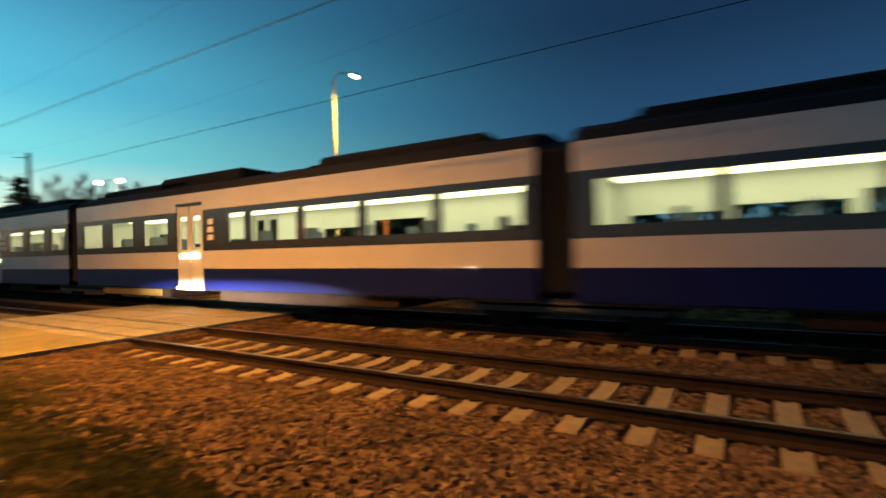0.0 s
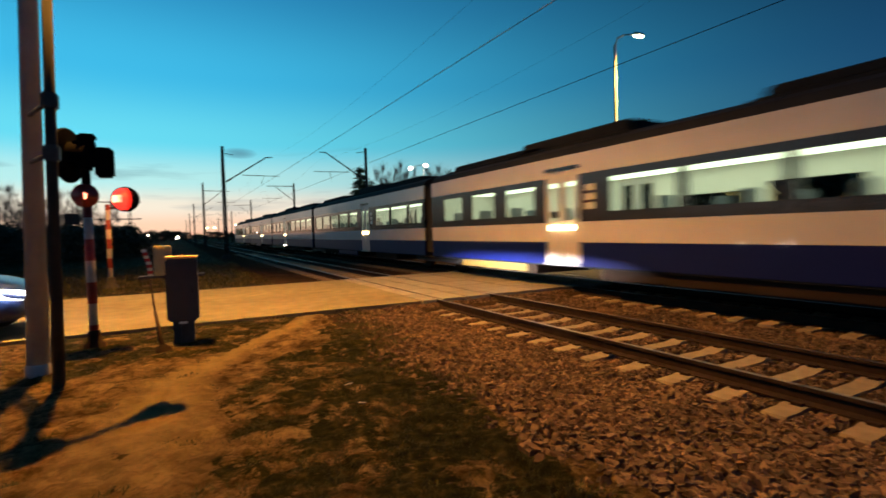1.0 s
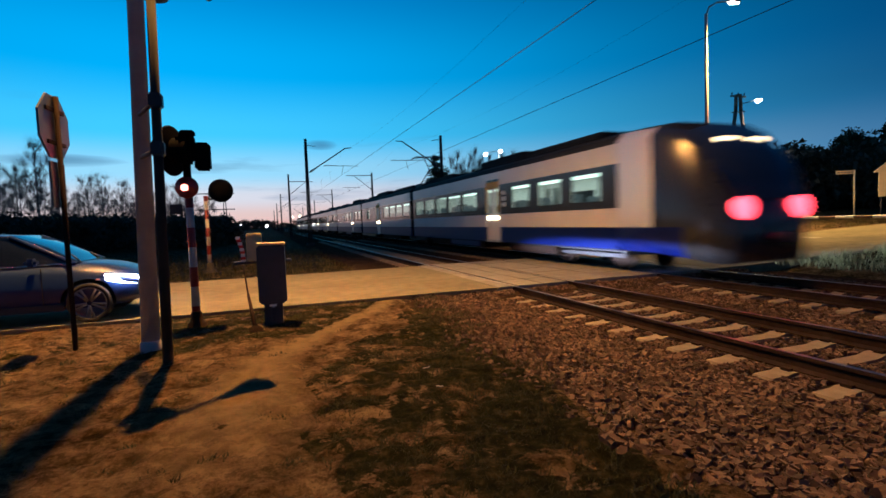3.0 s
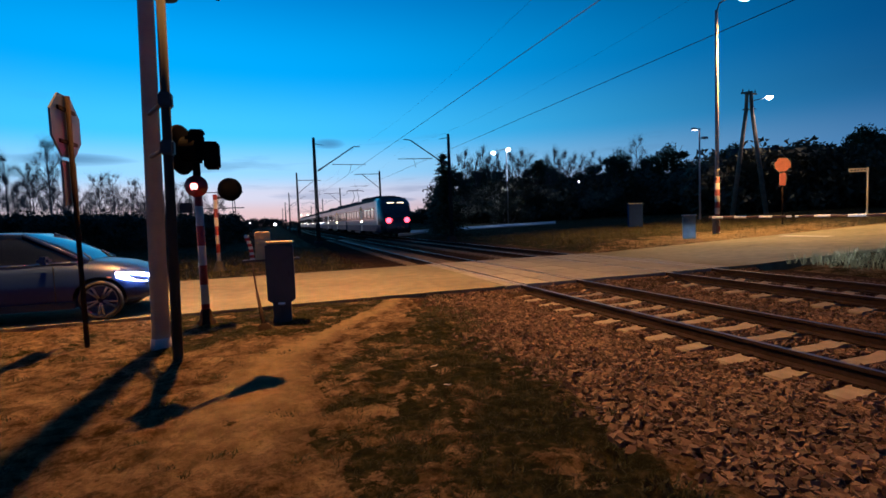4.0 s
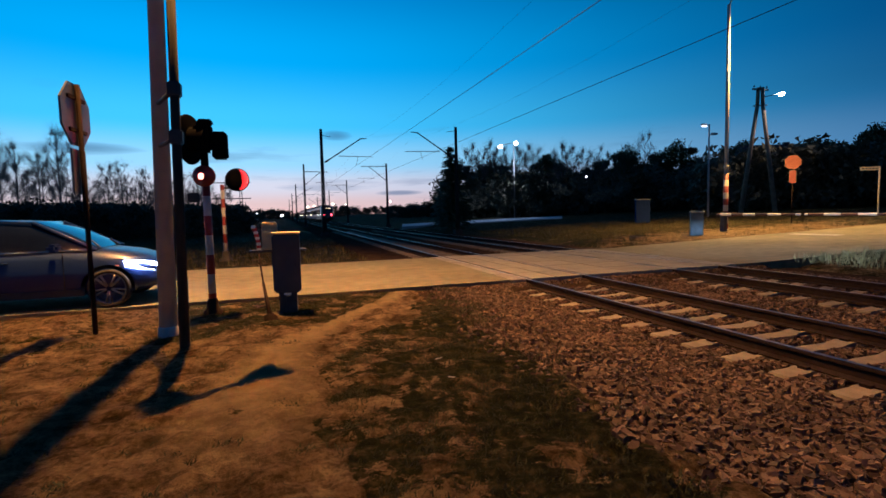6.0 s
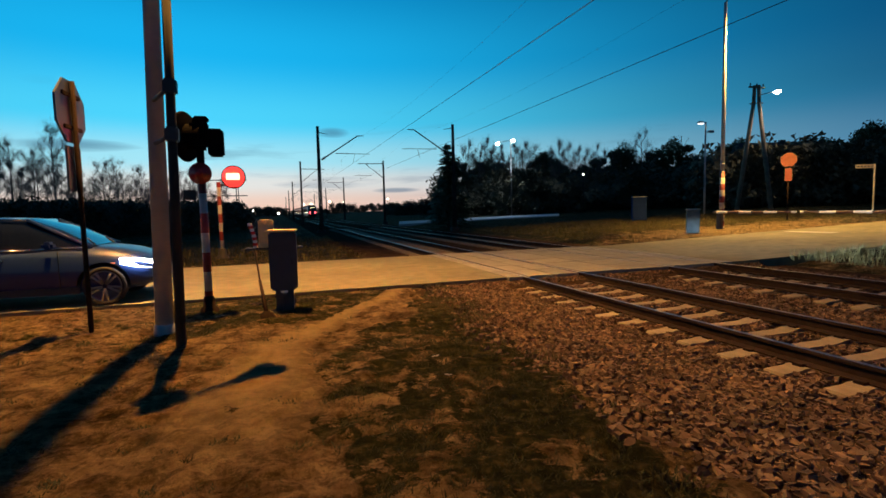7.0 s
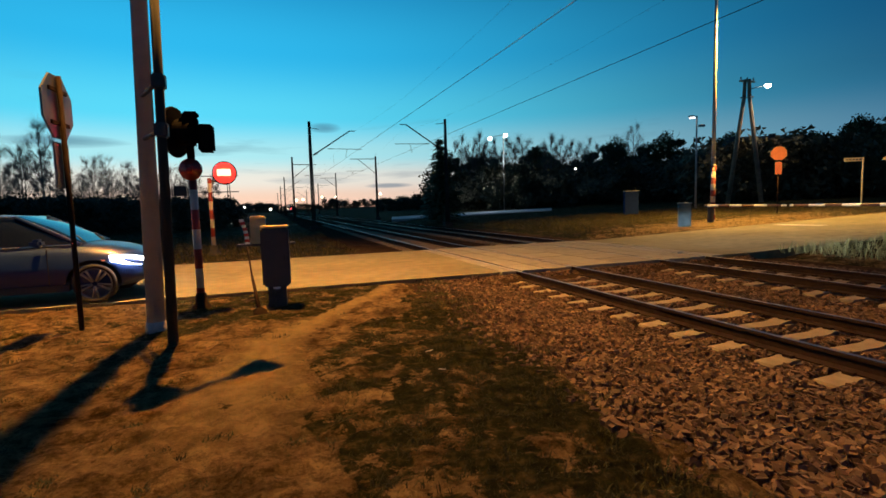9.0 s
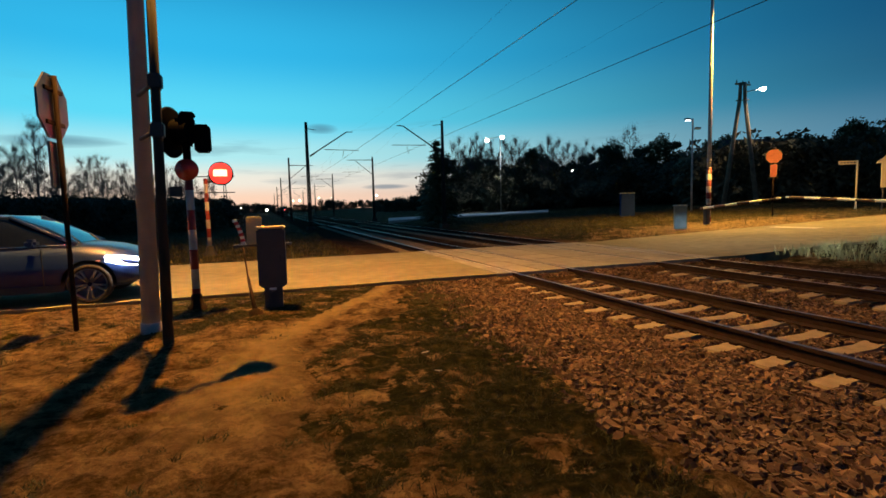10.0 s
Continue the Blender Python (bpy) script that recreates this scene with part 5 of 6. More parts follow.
# ---- the waiting car ----
def make_car():
    paint = material("dark_blue_metallic_car_paint", (0.010, 0.026, 0.10), 0.38, 0.1, grain=0.08, scale=3, coat=0.35, spec=0.35)
    tint = material("dark_car_glass", (0.004, 0.006, 0.010), 0.06, grain=0.05, spec=0.5)
    trim = material("black_car_plastic", (0.02, 0.02, 0.022), 0.55, grain=0.15)
    chrome = material("chrome_strip", (0.7, 0.7, 0.7), 0.15, 1.0, grain=0.05)
    alloy = material("alloy_rim", (0.24, 0.24, 0.25), 0.4, 0.9, grain=0.1)
    lens = material("headlamp_lens", (0.8, 0.85, 0.9), 0.15, emit=(0.85, 0.93, 1.0), power=40)
    amber = material("amber_indicator", (0.7, 0.2, 0.1), 0.3, emit=(1.0, 0.25, 0.12), power=1.0)
    car = thing("car", (-6.35, 11.51, 0), "dark blue hatchback waiting at the crossing with its headlights on", "car")
    car.matrix_world = car.matrix_world @ Matrix.Diagonal((1.07, 1.07, 1.07, 1))
    # stations along the length: x, sill, shoulder, half width at sill, at shoulder, at bonnet or belt edge, deck height
    st = [(-2.15, 0.42, 0.80, 0.70, 0.74, 0.66, 0.98), (-2.0, 0.30, 0.86, 0.80, 0.84, 0.74, 1.02), (-1.5, 0.24, 0.88, 0.86, 0.90, 0.80, 1.00), (-0.8, 0.22, 0.86, 0.87, 0.91, 0.82, 0.97),
          (0.0, 0.22, 0.84, 0.87, 0.91, 0.82, 0.95), (0.75, 0.22, 0.82, 0.87, 0.91, 0.82, 0.96), (1.2, 0.23, 0.80, 0.87, 0.90, 0.78, 0.97), (1.6, 0.24, 0.74, 0.86, 0.88, 0.72, 0.91),
          (1.9, 0.27, 0.66, 0.82, 0.82, 0.64, 0.82), (2.07, 0.32, 0.58, 0.74, 0.72, 0.56, 0.72), (2.15, 0.38, 0.5, 0.62, 0.6, 0.5, 0.62)]
    bm = B()
    rings = []
    for x, zs, zh, ws, wh, wt, zt in st:
        pts = [(-ws * 0.9, zs), (-ws, zs + 0.08), (-wh * 1.005, (zs + zh) / 2), (-wh, zh), (-wt, zt - 0.01), (-wt * 0.5, zt + 0.025), (wt * 0.5, zt + 0.025), (wt, zt - 0.01), (wh, zh), (wh * 1.005, (zs + zh) / 2), (ws, zs + 0.08), (ws * 0.9, zs)]
        rings.append([bm.verts.new((x, y, z)) for y, z in pts])
    n = len(rings[0])
    for a, c in zip(rings, rings[1:]):
        for k in range(n):
            bm.faces.new((a[k], a[(k + 1) % n], c[(k + 1) % n], c[k])).smooth = True
    bm.faces.new(rings[0][::-1])
    bm.faces.new(rings[-1])
    bmesh.ops.recalc_face_normals(bm, faces=bm.faces)
    body = part("body", bm, paint, car, "dark blue painted body", True)
    # cabin: glass house with a painted roof and pillars
    gh = [(-2.02, 1.02, 0.74, 1.03, 0.60), (-1.55, 1.0, 0.79, 1.36, 0.58), (-1.0, 0.985, 0.81, 1.46, 0.60), (-0.2, 0.965, 0.815, 1.505, 0.61), (0.3, 0.96, 0.815, 1.47, 0.60), (0.75, 0.965, 0.81, 1.27, 0.64), (1.22, 0.975, 0.77, 1.0, 0.72)]
    bm = B()
    rings = [[bm.verts.new((x, y, z)) for y, z in ((-wb, zb - 0.02), (-wb + (wb - wt) * 0.5, zb + (zt - zb) * 0.55), (-wt, zt - 0.05 * (zt - zb)), (-wt * 0.8, zt), (wt * 0.8, zt), (wt, zt - 0.05 * (zt - zb)), (wb - (wb - wt) * 0.5, zb + (zt - zb) * 0.55), (wb, zb - 0.02))]
             for x, zb, wb, zt, wt in gh]
    for i, (a, c) in enumerate(zip(rings, rings[1:])):
        for k in range(7):
            f = bm.faces.new((a[k], a[k + 1], c[k + 1], c[k]))
            f.smooth = True
            top = k in (2, 3, 4)
            f.material_index = 0 if top and 1 <= i <= 3 else 1
    bmesh.ops.recalc_face_normals(bm, faces=bm.faces)
    part("cabin", bm, [paint, tint], car, "dark glazed cabin under a blue roof")
    for s in (-1, 1):
        for (xa, za, wa), (xb, zb, wb) in (((1.22, 0.975, 0.77), (0.3, 1.455, 0.615)), ((-0.35, 0.95, 0.83), (-0.42, 1.47, 0.635)), ((-1.45, 0.98, 0.80), (-1.2, 1.42, 0.625))):
            bm = B()
            tube(bm, (xa, s * wa, za), (xb, s * wb, zb), 0.03, 0.028, 8)
            part("pillar", bm, paint, car)
        bm = B()
        pts = [(1.12, 0.80, 0.985), (0.4, 0.83, 0.97), (-0.6, 0.832, 0.975), (-1.5, 0.81, 1.005)]
        for a, c in zip(pts, pts[1:]):
            tube(bm, (a[0], s * a[1], a[2]), (c[0], s * c[1], c[2]), 0.012, 0.012, 6)
        part("window_trim", bm, chrome, car)
        bm = B()
        pts = [(1.15, 0.79, 1.0), (0.72, 0.665, 1.27), (0.3, 0.625, 1.455), (-0.2, 0.63, 1.49), (-1.0, 0.62, 1.445)]
        for a, c in zip(pts, pts[1:]):
            tube(bm, (a[0], s * a[1], a[2]), (c[0], s * c[1], c[2]), 0.012, 0.012, 6)
        part("roof_rail", bm, chrome, car)
        bm = B()
        box(bm, 0.62, 0.78, *sorted((s * 0.90, s * 1.10)), 0.97, 1.10, 0.04)
        part("mirror", bm, paint, car)
        bm = B()
        for x0 in (0.78, -0.36, -1.15):
            box(bm, x0 - 0.006, x0 + 0.006, *sorted((s * 0.905, s * 0.92)), 0.32, 0.93)
        box(bm, -1.2, 1.05, *sorted((s * 0.875, s * 0.90)), 0.22, 0.34, 0.01)
        part("sill", bm, trim, car)
        for x0 in (-0.05, -1.0):
            bm = B()
            box(bm, x0 - 0.1, x0 + 0.1, *sorted((s * 0.905, s * 0.94)), 0.80, 0.83, 0.008)
            part("door_handle", bm, chrome, car)
        # headlamp wraps the corner
        bm = B()
        q = [(1.62, 0.845, 0.66), (1.62, 0.83, 0.75), (1.86, 0.78, 0.735), (2.02, 0.66, 0.70), (2.10, 0.50, 0.655), (2.09, 0.50, 0.60), (2.02, 0.69, 0.60), (1.86, 0.815, 0.63)]
        out = [bm.verts.new((x + 0.04, s * (y + 0.05), z + (0.03 if z > 0.65 else -0.01))) for x, y, z in q]
        inn = [bm.verts.new((x - 0.06, s * (y - 0.06), z)) for x, y, z in q]
        bm.faces.new(out)
        for i in range(8):
            bm.faces.new((out[i], inn[i], inn[(i + 1) % 8], out[(i + 1) % 8]))
        bmesh.ops.recalc_face_normals(bm, faces=bm.faces)
        part("headlight", bm, lens, car, "bright white headlight")
        bm = B()
        box(bm, 1.50, 1.58, *sorted((s * 0.865, s * 0.89)), 0.68, 0.72, 0.01)
        part("side_indicator", bm, amber, car)
        for x0 in (1.40, -1.25):
            bm = B()
            n = 22
            for i in range(n):
                a0, a1 = math.pi * i / n - 0.15, math.pi * (i + 1) / n
                p = [bm.verts.new((x0 + r * math.cos(a), s * 0.925, 0.33 + r * math.sin(a))) for r in (0.34, 0.395) for a in (a0, a1)]
                bm.faces.new((p[0], p[1], p[3], p[2]))
            part("arch_trim", bm, trim, car)
            bm = B()
            lathe(bm, (x0, s * 0.70, 0.325), (0, s, 0), [(0.0, 0.2), (0.0, 0.31), (0.03, 0.325), (0.19, 0.325), (0.225, 0.305), (0.225, 0.262), (0.19, 0.255)], 30)
            w = part("wheel", bm, BLACK, car, "black tyre")
            bm = B()
            lathe(bm, (x0, s * 0.72, 0.325), (0, s, 0), [(0.06, 0.0), (0.06, 0.235), (0.17, 0.255), (0.195, 0.26), (0.195, 0.24), (0.1, 0.23)], 26)
            for k in range(10):
                a = 2 * math.pi * k / 10 + (0.14 if k % 2 else -0.14)
                tube(bm, (x0 + 0.04 * math.cos(a), s * 0.90, 0.325 + 0.04 * math.sin(a)), (x0 + 0.245 * math.cos(a), s * 0.905, 0.325 + 0.245 * math.sin(a)), 0.017, 0.022, 6)
            part("rim", bm, alloy, w, "silver alloy rim")
    bm = B()
    box(bm, 2.08, 2.17, -0.5, 0.5, 0.30, 0.56, 0.03)
    for k in range(4):
        box(bm, 2.16, 2.185, -0.46, 0.46, 0.32 + k * 0.06, 0.345 + k * 0.06)
    part("grille", bm, trim, car)
    bm = B()
    box(bm, 2.17, 2.19, -0.26, 0.26, 0.41, 0.52, 0.004)
    part("number_plate", bm, SIGN_WHITE, car)
    for s in (-1, 1):
        bm = B()
        tube(bm, (1.24, s * 0.5 - 0.1, 1.0), (1.02, s * 0.5 + 0.2, 1.12), 0.012, 0.01, 6)
        part("wiper", bm, trim, car)
    for s in (-1, 1):
        d = bpy.data.lights.new("headlight_beam", "SPOT")
        d.energy, d.color, d.shadow_soft_size, d.spot_size, d.spot_blend = 30000, (0.82, 0.9, 1.0), 0.06, radians(4.6), 1.0
        ob = new("headlight_beam", d)
        ob.matrix_world = look((-3.84, 11.51 + s * 0.6, 0.70), (7, 12.1 + s * 1.1, 0.52)) @ Matrix.Diagonal((9.0, 1, 1, 1))


make_car()

# ---- trees, hedge, distance ----
BARK = material("dark_bark", (0.075, 0.060, 0.050), 0.9, grain=0.4, scale=5)
BIRCH = material("pale_birch_bark", (0.15, 0.13, 0.115), 0.85, grain=0.5, scale=4)
NEEDLES = material("dark_needles", (0.055, 0.072, 0.038), 0.85, grain=0.4, scale=3, vary=0.25, spec=0.2)
SCRUB = material("dark_scrub_leaves", (0.075, 0.070, 0.045), 0.9, grain=0.45, scale=4, vary=0.3, spec=0.2)


def scatter_leaves(centres, radii, count, size, rng, flat=0.8):
    """Many small leaf triangles strewn through clumps, as one bmesh."""
    bm = B()
    for (cx, cy, cz), r in zip(centres, radii):
        for _ in range(count):
            v = Vector(rng.normal(0, 1, 3)).normalized() * r * rng.uniform(0.35, 1.0)
            p = Vector((cx + v.x, cy + v.y, cz + v.z * flat))
            u = Vector(rng.normal(0, 1, 3)).normalized()
            w = u.orthogonal().normalized()
            s = size * rng.uniform(0.6, 1.5)
            bm.faces.new([bm.verts.new(q) for q in (p + u * s, p - u * s * 0.6 + w * s * 0.6, p - u * s * 0.6 - w * s * 0.6)])
    return bm


def grow(bm, p, d, length, r, depth, rng, tips, spread=0.55, up=0.15):
    q = p + d * length
    tube(bm, p, q, r, r * 0.62, 5 if depth > 1 else 3, cap=False)
    if depth == 0:
        tips.append(q)
        return
    for _ in range(3 if depth > 1 else 4):
        e = (d + Vector(rng.normal(0, spread, 3)) + Vector((0, 0, up))).normalized()
        k = rng.uniform(0.35, 1.0)
        grow(bm, p + d * length * k, e, length * rng.uniform(0.5, 0.75), r * 0.5, depth - 1, rng, tips, spread, up)


def bare_tree(seed, height, mat, at):
    rng = np.random.default_rng(seed)
    t = thing("bare_tree", at, "leafless tree with fine upright branches", "tree", "trees in the distance")
    bm = B()
    tube(bm, (0, 0, -0.3), (0.1, 0, height * 0.4), height * 0.013, height * 0.009, 8)
    tube(bm, (0.1, 0, height * 0.4), (0.15, 0.05, height * 0.95), height * 0.009, height * 0.002, 6)
    part("trunk", bm, mat, t)
    bm = B()
    tips = []
    for k in range(11):
        z = height * (0.28 + 0.06 * k)
        a = k * 2.4 + rng.uniform(0, 0.8)
        d = Vector((math.cos(a), math.sin(a), 1.15)).normalized()
        grow(bm, Vector((0.1, 0, z)), d, height * 0.18 * (1 - 0.05 * k), height * 0.0042, 3, rng, tips, 0.42, 0.3)
    for q in tips:                                          # a spray of fine twigs at each branch end
        for _ in range(6):
            e = Vector(rng.normal(0, 0.42, 3)) + Vector((0, 0, 0.6))
            tip = q + e.normalized() * height * rng.uniform(0.06, 0.15)
            w = e.orthogonal().normalized() * height * 0.00042
            root = q - e.normalized() * height * 0.03
            bm.faces.new([bm.verts.new(v) for v in (root + w, root - w, tip)])
    part("crown", bm, mat, t)
    return t


def conifer(seed, height, width, at, dense=12):
    rng = np.random.default_rng(seed)
    t = thing("spruce", at, "dark conical spruce against the evening sky", "tree", "trees in the distance")
    bm = B()
    tube(bm, (0, 0, -0.3), (0, 0, height * 0.97), height * 0.02, 0.02, 8)
    part("trunk", bm, BARK, t)
    bm = B()
    n = 26
    for k in range(n):
        f = k / n
        z = height * (0.08 + 0.90 * f)
        reach = width * 0.5 * (1 - f) ** 0.85 * rng.uniform(0.75, 1.1) + 0.12
        m = max(5, int(11 * (1 - f) + 4))
        for i in range(m):
            a = 2 * math.pi * (i + rng.uniform(0, 0.7)) / m
            L = reach * rng.uniform(0.65, 1.12)
            o, tip = Vector((0, 0, z)), Vector((L * math.cos(a), L * math.sin(a), z - 0.28 * L + rng.uniform(-0.1, 0.15)))
            for _ in range(dense):
                q = o.lerp(tip, rng.uniform(0.15, 1.0))
                u = (tip - o).normalized() * rng.uniform(0.12, 0.3) + Vector(rng.normal(0, 0.1, 3))
                w = Vector((-math.sin(a), math.cos(a), -0.25)) * rng.uniform(0.08, 0.2)
                bm.faces.new([bm.verts.new(v) for v in (q + u, q - u * 0.4 + w, q - u * 0.4 - w)])
    part("crown", bm, NEEDLES, t)
    return t


def pine(seed, height, width, at):
    rng = np.random.default_rng(seed)
    t = thing("leafy_tree", at, "dark broad tree with an uneven crown", "tree", "trees in the distance")
    bm = B()
    tips = []
    tube(bm, (0, 0, -0.3), (0.1, 0.1, height * 0.5), height * 0.025, height * 0.016, 8)
    tube(bm, (0.1, 0.1, height * 0.5), (0, 0.2, height * 0.9), height * 0.016, height * 0.004, 8)
    for k in range(7):
        a = k * 2.4
        grow(bm, Vector((0.08, 0.1, height * (0.3 + 0.08 * k))), Vector((math.cos(a), math.sin(a), 0.7)).normalized(), width * 0.24, height * 0.007, 2, rng, tips)
    part("trunk", bm, BARK, t)
    cs, rs = [], []
    for k in range(46):
        z = rng.uniform(0.10, 0.98)
        w = width * 0.5 * math.sin(math.pi * min(1, (z * 0.86 + 0.12))) ** 0.7
        a, rr = rng.uniform(0, 6.28), w * math.sqrt(rng.uniform(0, 1))
        cs.append((rr * math.cos(a), rr * math.sin(a), height * z))
        rs.append(width * rng.uniform(0.08, 0.19))
    part("crown", scatter_leaves(cs, rs, 150, 0.18, rng), NEEDLES, t)
    return t


def shrub(seed, height, width, at):
    rng = np.random.default_rng(seed)
    t = thing("shrub", at, "dense dark leafless scrub", "shrub", "scrub beyond the road")
    bm = B()
    tips = []
    for k in range(6):
        a = k * 1.1
        grow(bm, Vector((0.3 * math.cos(a), 0.3 * math.sin(a), -0.1)), Vector((0.35 * math.cos(a), 0.35 * math.sin(a), 1)).normalized(), height * 0.5, 0.03, 2, rng, tips, 0.4)
    part("trunk", bm, BARK, t)
    cs = [(rng.uniform(-0.5, 0.5) * width, rng.uniform(-0.5, 0.5) * width, rng.uniform(0.1, 0.85) * height) for _ in range(26)]
    part("foliage", scatter_leaves(cs, [width * rng.uniform(0.14, 0.24) for _ in cs], 80, 0.17, rng), SCRUB, t)
    return t


def far(px, dist, base=None):
    """A spot on the ground that many degrees right of the tracks' direction, and that many metres off."""
    a = radians(px)
    x, y = -1.82 + dist * math.sin(a), 0.19 + dist * math.cos(a)
    return (x, y, rise(x) - 0.05 if base is None else base)


conifer(3, 7.7, 4.6, far(18.6, 46), 24)
BARES = [bare_tree(11, 15.0, BIRCH, far(-24.0, 110)), bare_tree(12, 13.0, BIRCH, far(-19.5, 118)), bare_tree(14, 11.0, BARK, far(27.0, 86))]
PINES = [pine(21, 9.5, 6.0, far(29.5, 84)), pine(22, 10.5, 7.0, far(37.5, 88)), pine(23, 12.0, 8.5, far(66.0, 78))]
SPRUCE2 = conifer(24, 10.5, 3.6, far(41.5, 92))
SHRUBS = [shrub(31, 3.2, 4.2, far(-22, 52)), shrub(32, 2.8, 4.6, far(-16, 56)), shrub(33, 3.5, 3.6, far(-9, 62))]
rng = np.random.default_rng(77)


def plant(kinds, az, dist, s):
    o = kinds[int(rng.integers(len(kinds)))]
    x, y, z = far(az, dist)
    c = copy_thing(o, pose(x, y, z, 0, 0, rng.uniform(0, 360)) @ Matrix.Diagonal((s, s, s * rng.uniform(0.9, 1.1), 1)))
    return c


for az in np.arange(-46, -6.0, 0.8):                      # bare trees beyond the fields
    plant(BARES[:2], az + rng.uniform(-0.4, 0.4), rng.uniform(95, 150), rng.uniform(0.66, 0.98) * (1.0 if az < -14 else 0.8))
for az in np.arange(-44, -5.0, 0.9):                       # saplings before them
    plant(BARES, az + rng.uniform(-0.4, 0.4), rng.uniform(78, 98), rng.uniform(0.40, 0.58))
for az in np.arange(-60, -3.2, 1.3):                       # scrub along the field
    plant(SHRUBS, az + rng.uniform(-0.7, 0.7), rng.uniform(46, 58), rng.uniform(0.82, 1.0))
    plant(SHRUBS, az + rng.uniform(-0.7, 0.7), rng.uniform(60, 85), rng.uniform(0.95, 1.3))
for az in np.arange(-4.0, 15.5, 0.8):                      # low far scrub about the line's end
    plant(SHRUBS, az, rng.uniform(260, 330), rng.uniform(1.0, 1.9))
for az in np.arange(12.0, 22.0, 0.7):
    plant(SHRUBS, az + rng.uniform(-0.4, 0.4), rng.uniform(110, 150), rng.uniform(0.8, 1.2) * (0.6 + 0.1 * (az - 12)))
for az in np.arange(20.0, 50.0, 1.0):                      # wood across the tracks
    plant(PINES[:2], az + rng.uniform(-0.6, 0.6), rng.uniform(85, 112), rng.uniform(0.72, 1.02))
    plant(SHRUBS, az + rng.uniform(-0.6, 0.6), rng.uniform(70, 84), rng.uniform(1.3, 2.0))
    plant(SHRUBS, az + rng.uniform(-0.6, 0.6), rng.uniform(84, 100), rng.uniform(1.6, 2.4))
for az in (21.0, 22.2, 23.1, 24.3, 25.0, 25.6, 26.4, 28.0, 31.0, 32.0, 33.2, 34.6, 36.0, 39.5):
    plant([BARES[2]], az, rng.uniform(78, 95), rng.uniform(0.85, 1.15))
rng = np.random.default_rng(41)
for az in np.arange(47, 76, 1.1):                          # tall wood behind the lane
    plant(PINES, az + rng.uniform(-0.6, 0.6), rng.uniform(74, 84), rng.uniform(0.86, 1.02) * max(0.52, min(0.94, 0.54 + 0.034 * (az - 50))))
    plant(SHRUBS, az + rng.uniform(-0.8, 0.8), rng.uniform(60, 68), rng.uniform(1.3, 2.1))
    plant(SHRUBS, az + rng.uniform(-0.8, 0.8), rng.uniform(68, 80), rng.uniform(1.6, 2.2))
for az in np.arange(76, 130, 2.4):
    plant(PINES, az, rng.uniform(75, 100), rng.uniform(0.7, 0.95))


def make_house():
    wall = material("dark_plaster", (0.03, 0.028, 0.026), 0.9, grain=0.2)
    tile = material("dark_roof_tiles", (0.02, 0.016, 0.016), 0.8, grain=0.3)
    x, y, z = far(51.0, 92)
    h = thing("house", (x, y, z - 0.35), "dark house with a pitched roof among trees", "house", rz=-20)
    bm = B()
    box(bm, -5, 5, -4, 4, -0.3, 5.2)
    part("wall", bm, wall, h)
    bm = B()
    a = [bm.verts.new(p) for p in ((-5.6, -4.6, 5.0), (5.6, -4.6, 5.0), (5.6, 4.6, 5.0), (-5.6, 4.6, 5.0), (-5.4, 0, 9.6), (5.4, 0, 9.6))]
    for f in ((0, 1, 5, 4), (2, 3, 4, 5), (3, 0, 4), (1, 2, 5), (3, 2, 1, 0)):
        bm.faces.new([a[i] for i in f])
    roof = part("roof", bm, tile, h)
    bm = B()
    box(bm, 1.2, 1.9, -0.3, 0.4, 8.6, 9.9)
    part("chimney", bm, wall, roof)
    for x in (-3.2, 0, 3.2):
        bm = B()
        box(bm, x - 0.6, x + 0.6, -4.05, -3.99, 1.6, 3.0)
        part("window", bm, TRAIN_BAND, h)


make_house()


def make_far_lamps():
    bm = B()
    lathe(bm, (0, 0, 0), (0, 0, 1), [(-0.24, 0.0), (-0.18, 0.18), (0.0, 0.26), (0.16, 0.17), (0.21, 0.0)], 12)
    first = thing("yard_lamp", far(25.8, 72), "tall mast with two white yard lamps, lit", "street lamp", "lamps in the distance")
    globe = part("lamp_glass", bm, COOL_GLOW, first)
    globe.matrix_basis = pose(-1.8, 0.5, 10.0)
    ob = new("lamp_glass", globe.data)
    ob.parent, ob.matrix_basis = first, pose(0.29, -0.1, 10.4)
    bm = B()
    tube(bm, (0, 0, -0.2), (0, 0, 10.4), 0.11, 0.07, 8)
    tube(bm, (-1.9, 0.5, 10.12), (0.33, -0.1, 10.56), 0.04, 0.04, 6)
    part("pole", bm, POLE_GREY, first)
    for az, d, z, s in ((-0.05, 210, 1.7, 0.42), (2.7, 320, 6.6, 0.3), (3.4, 330, 6.8, 0.3), (5.4, 300, 7.2, 0.32), (6.9, 300, 7.0, 0.22), (11.8, 150, 4.5, 0.16), (-2.6, 200, 2.6, 0.2), (-16.0, 60, 1.2, 0.06), (33.6, 66, 4.8, 0.08)):
        x, y, _ = far(az, d)
        p = thing("far_lamp", (x, y, rise(x)), "small far lamp on a thin pole, lit", "street lamp", "lamps in the distance")
        bm = B()
        lathe(bm, (0, 0, z), (0, 0, 1), [(-s, 0.0), (-s * 0.7, s * 0.7), (0.0, s), (s * 0.7, s * 0.7), (s, 0.0)], 10)
        part("lamp_glass", bm, COOL_GLOW if az < 2 or az > 9 else LAMP_GLOW, p)
        bm = B()
        tube(bm, (0, 0, -0.2), (0, 0, z), 0.05, 0.04, 6)
        part("pole", bm, MAST, p)


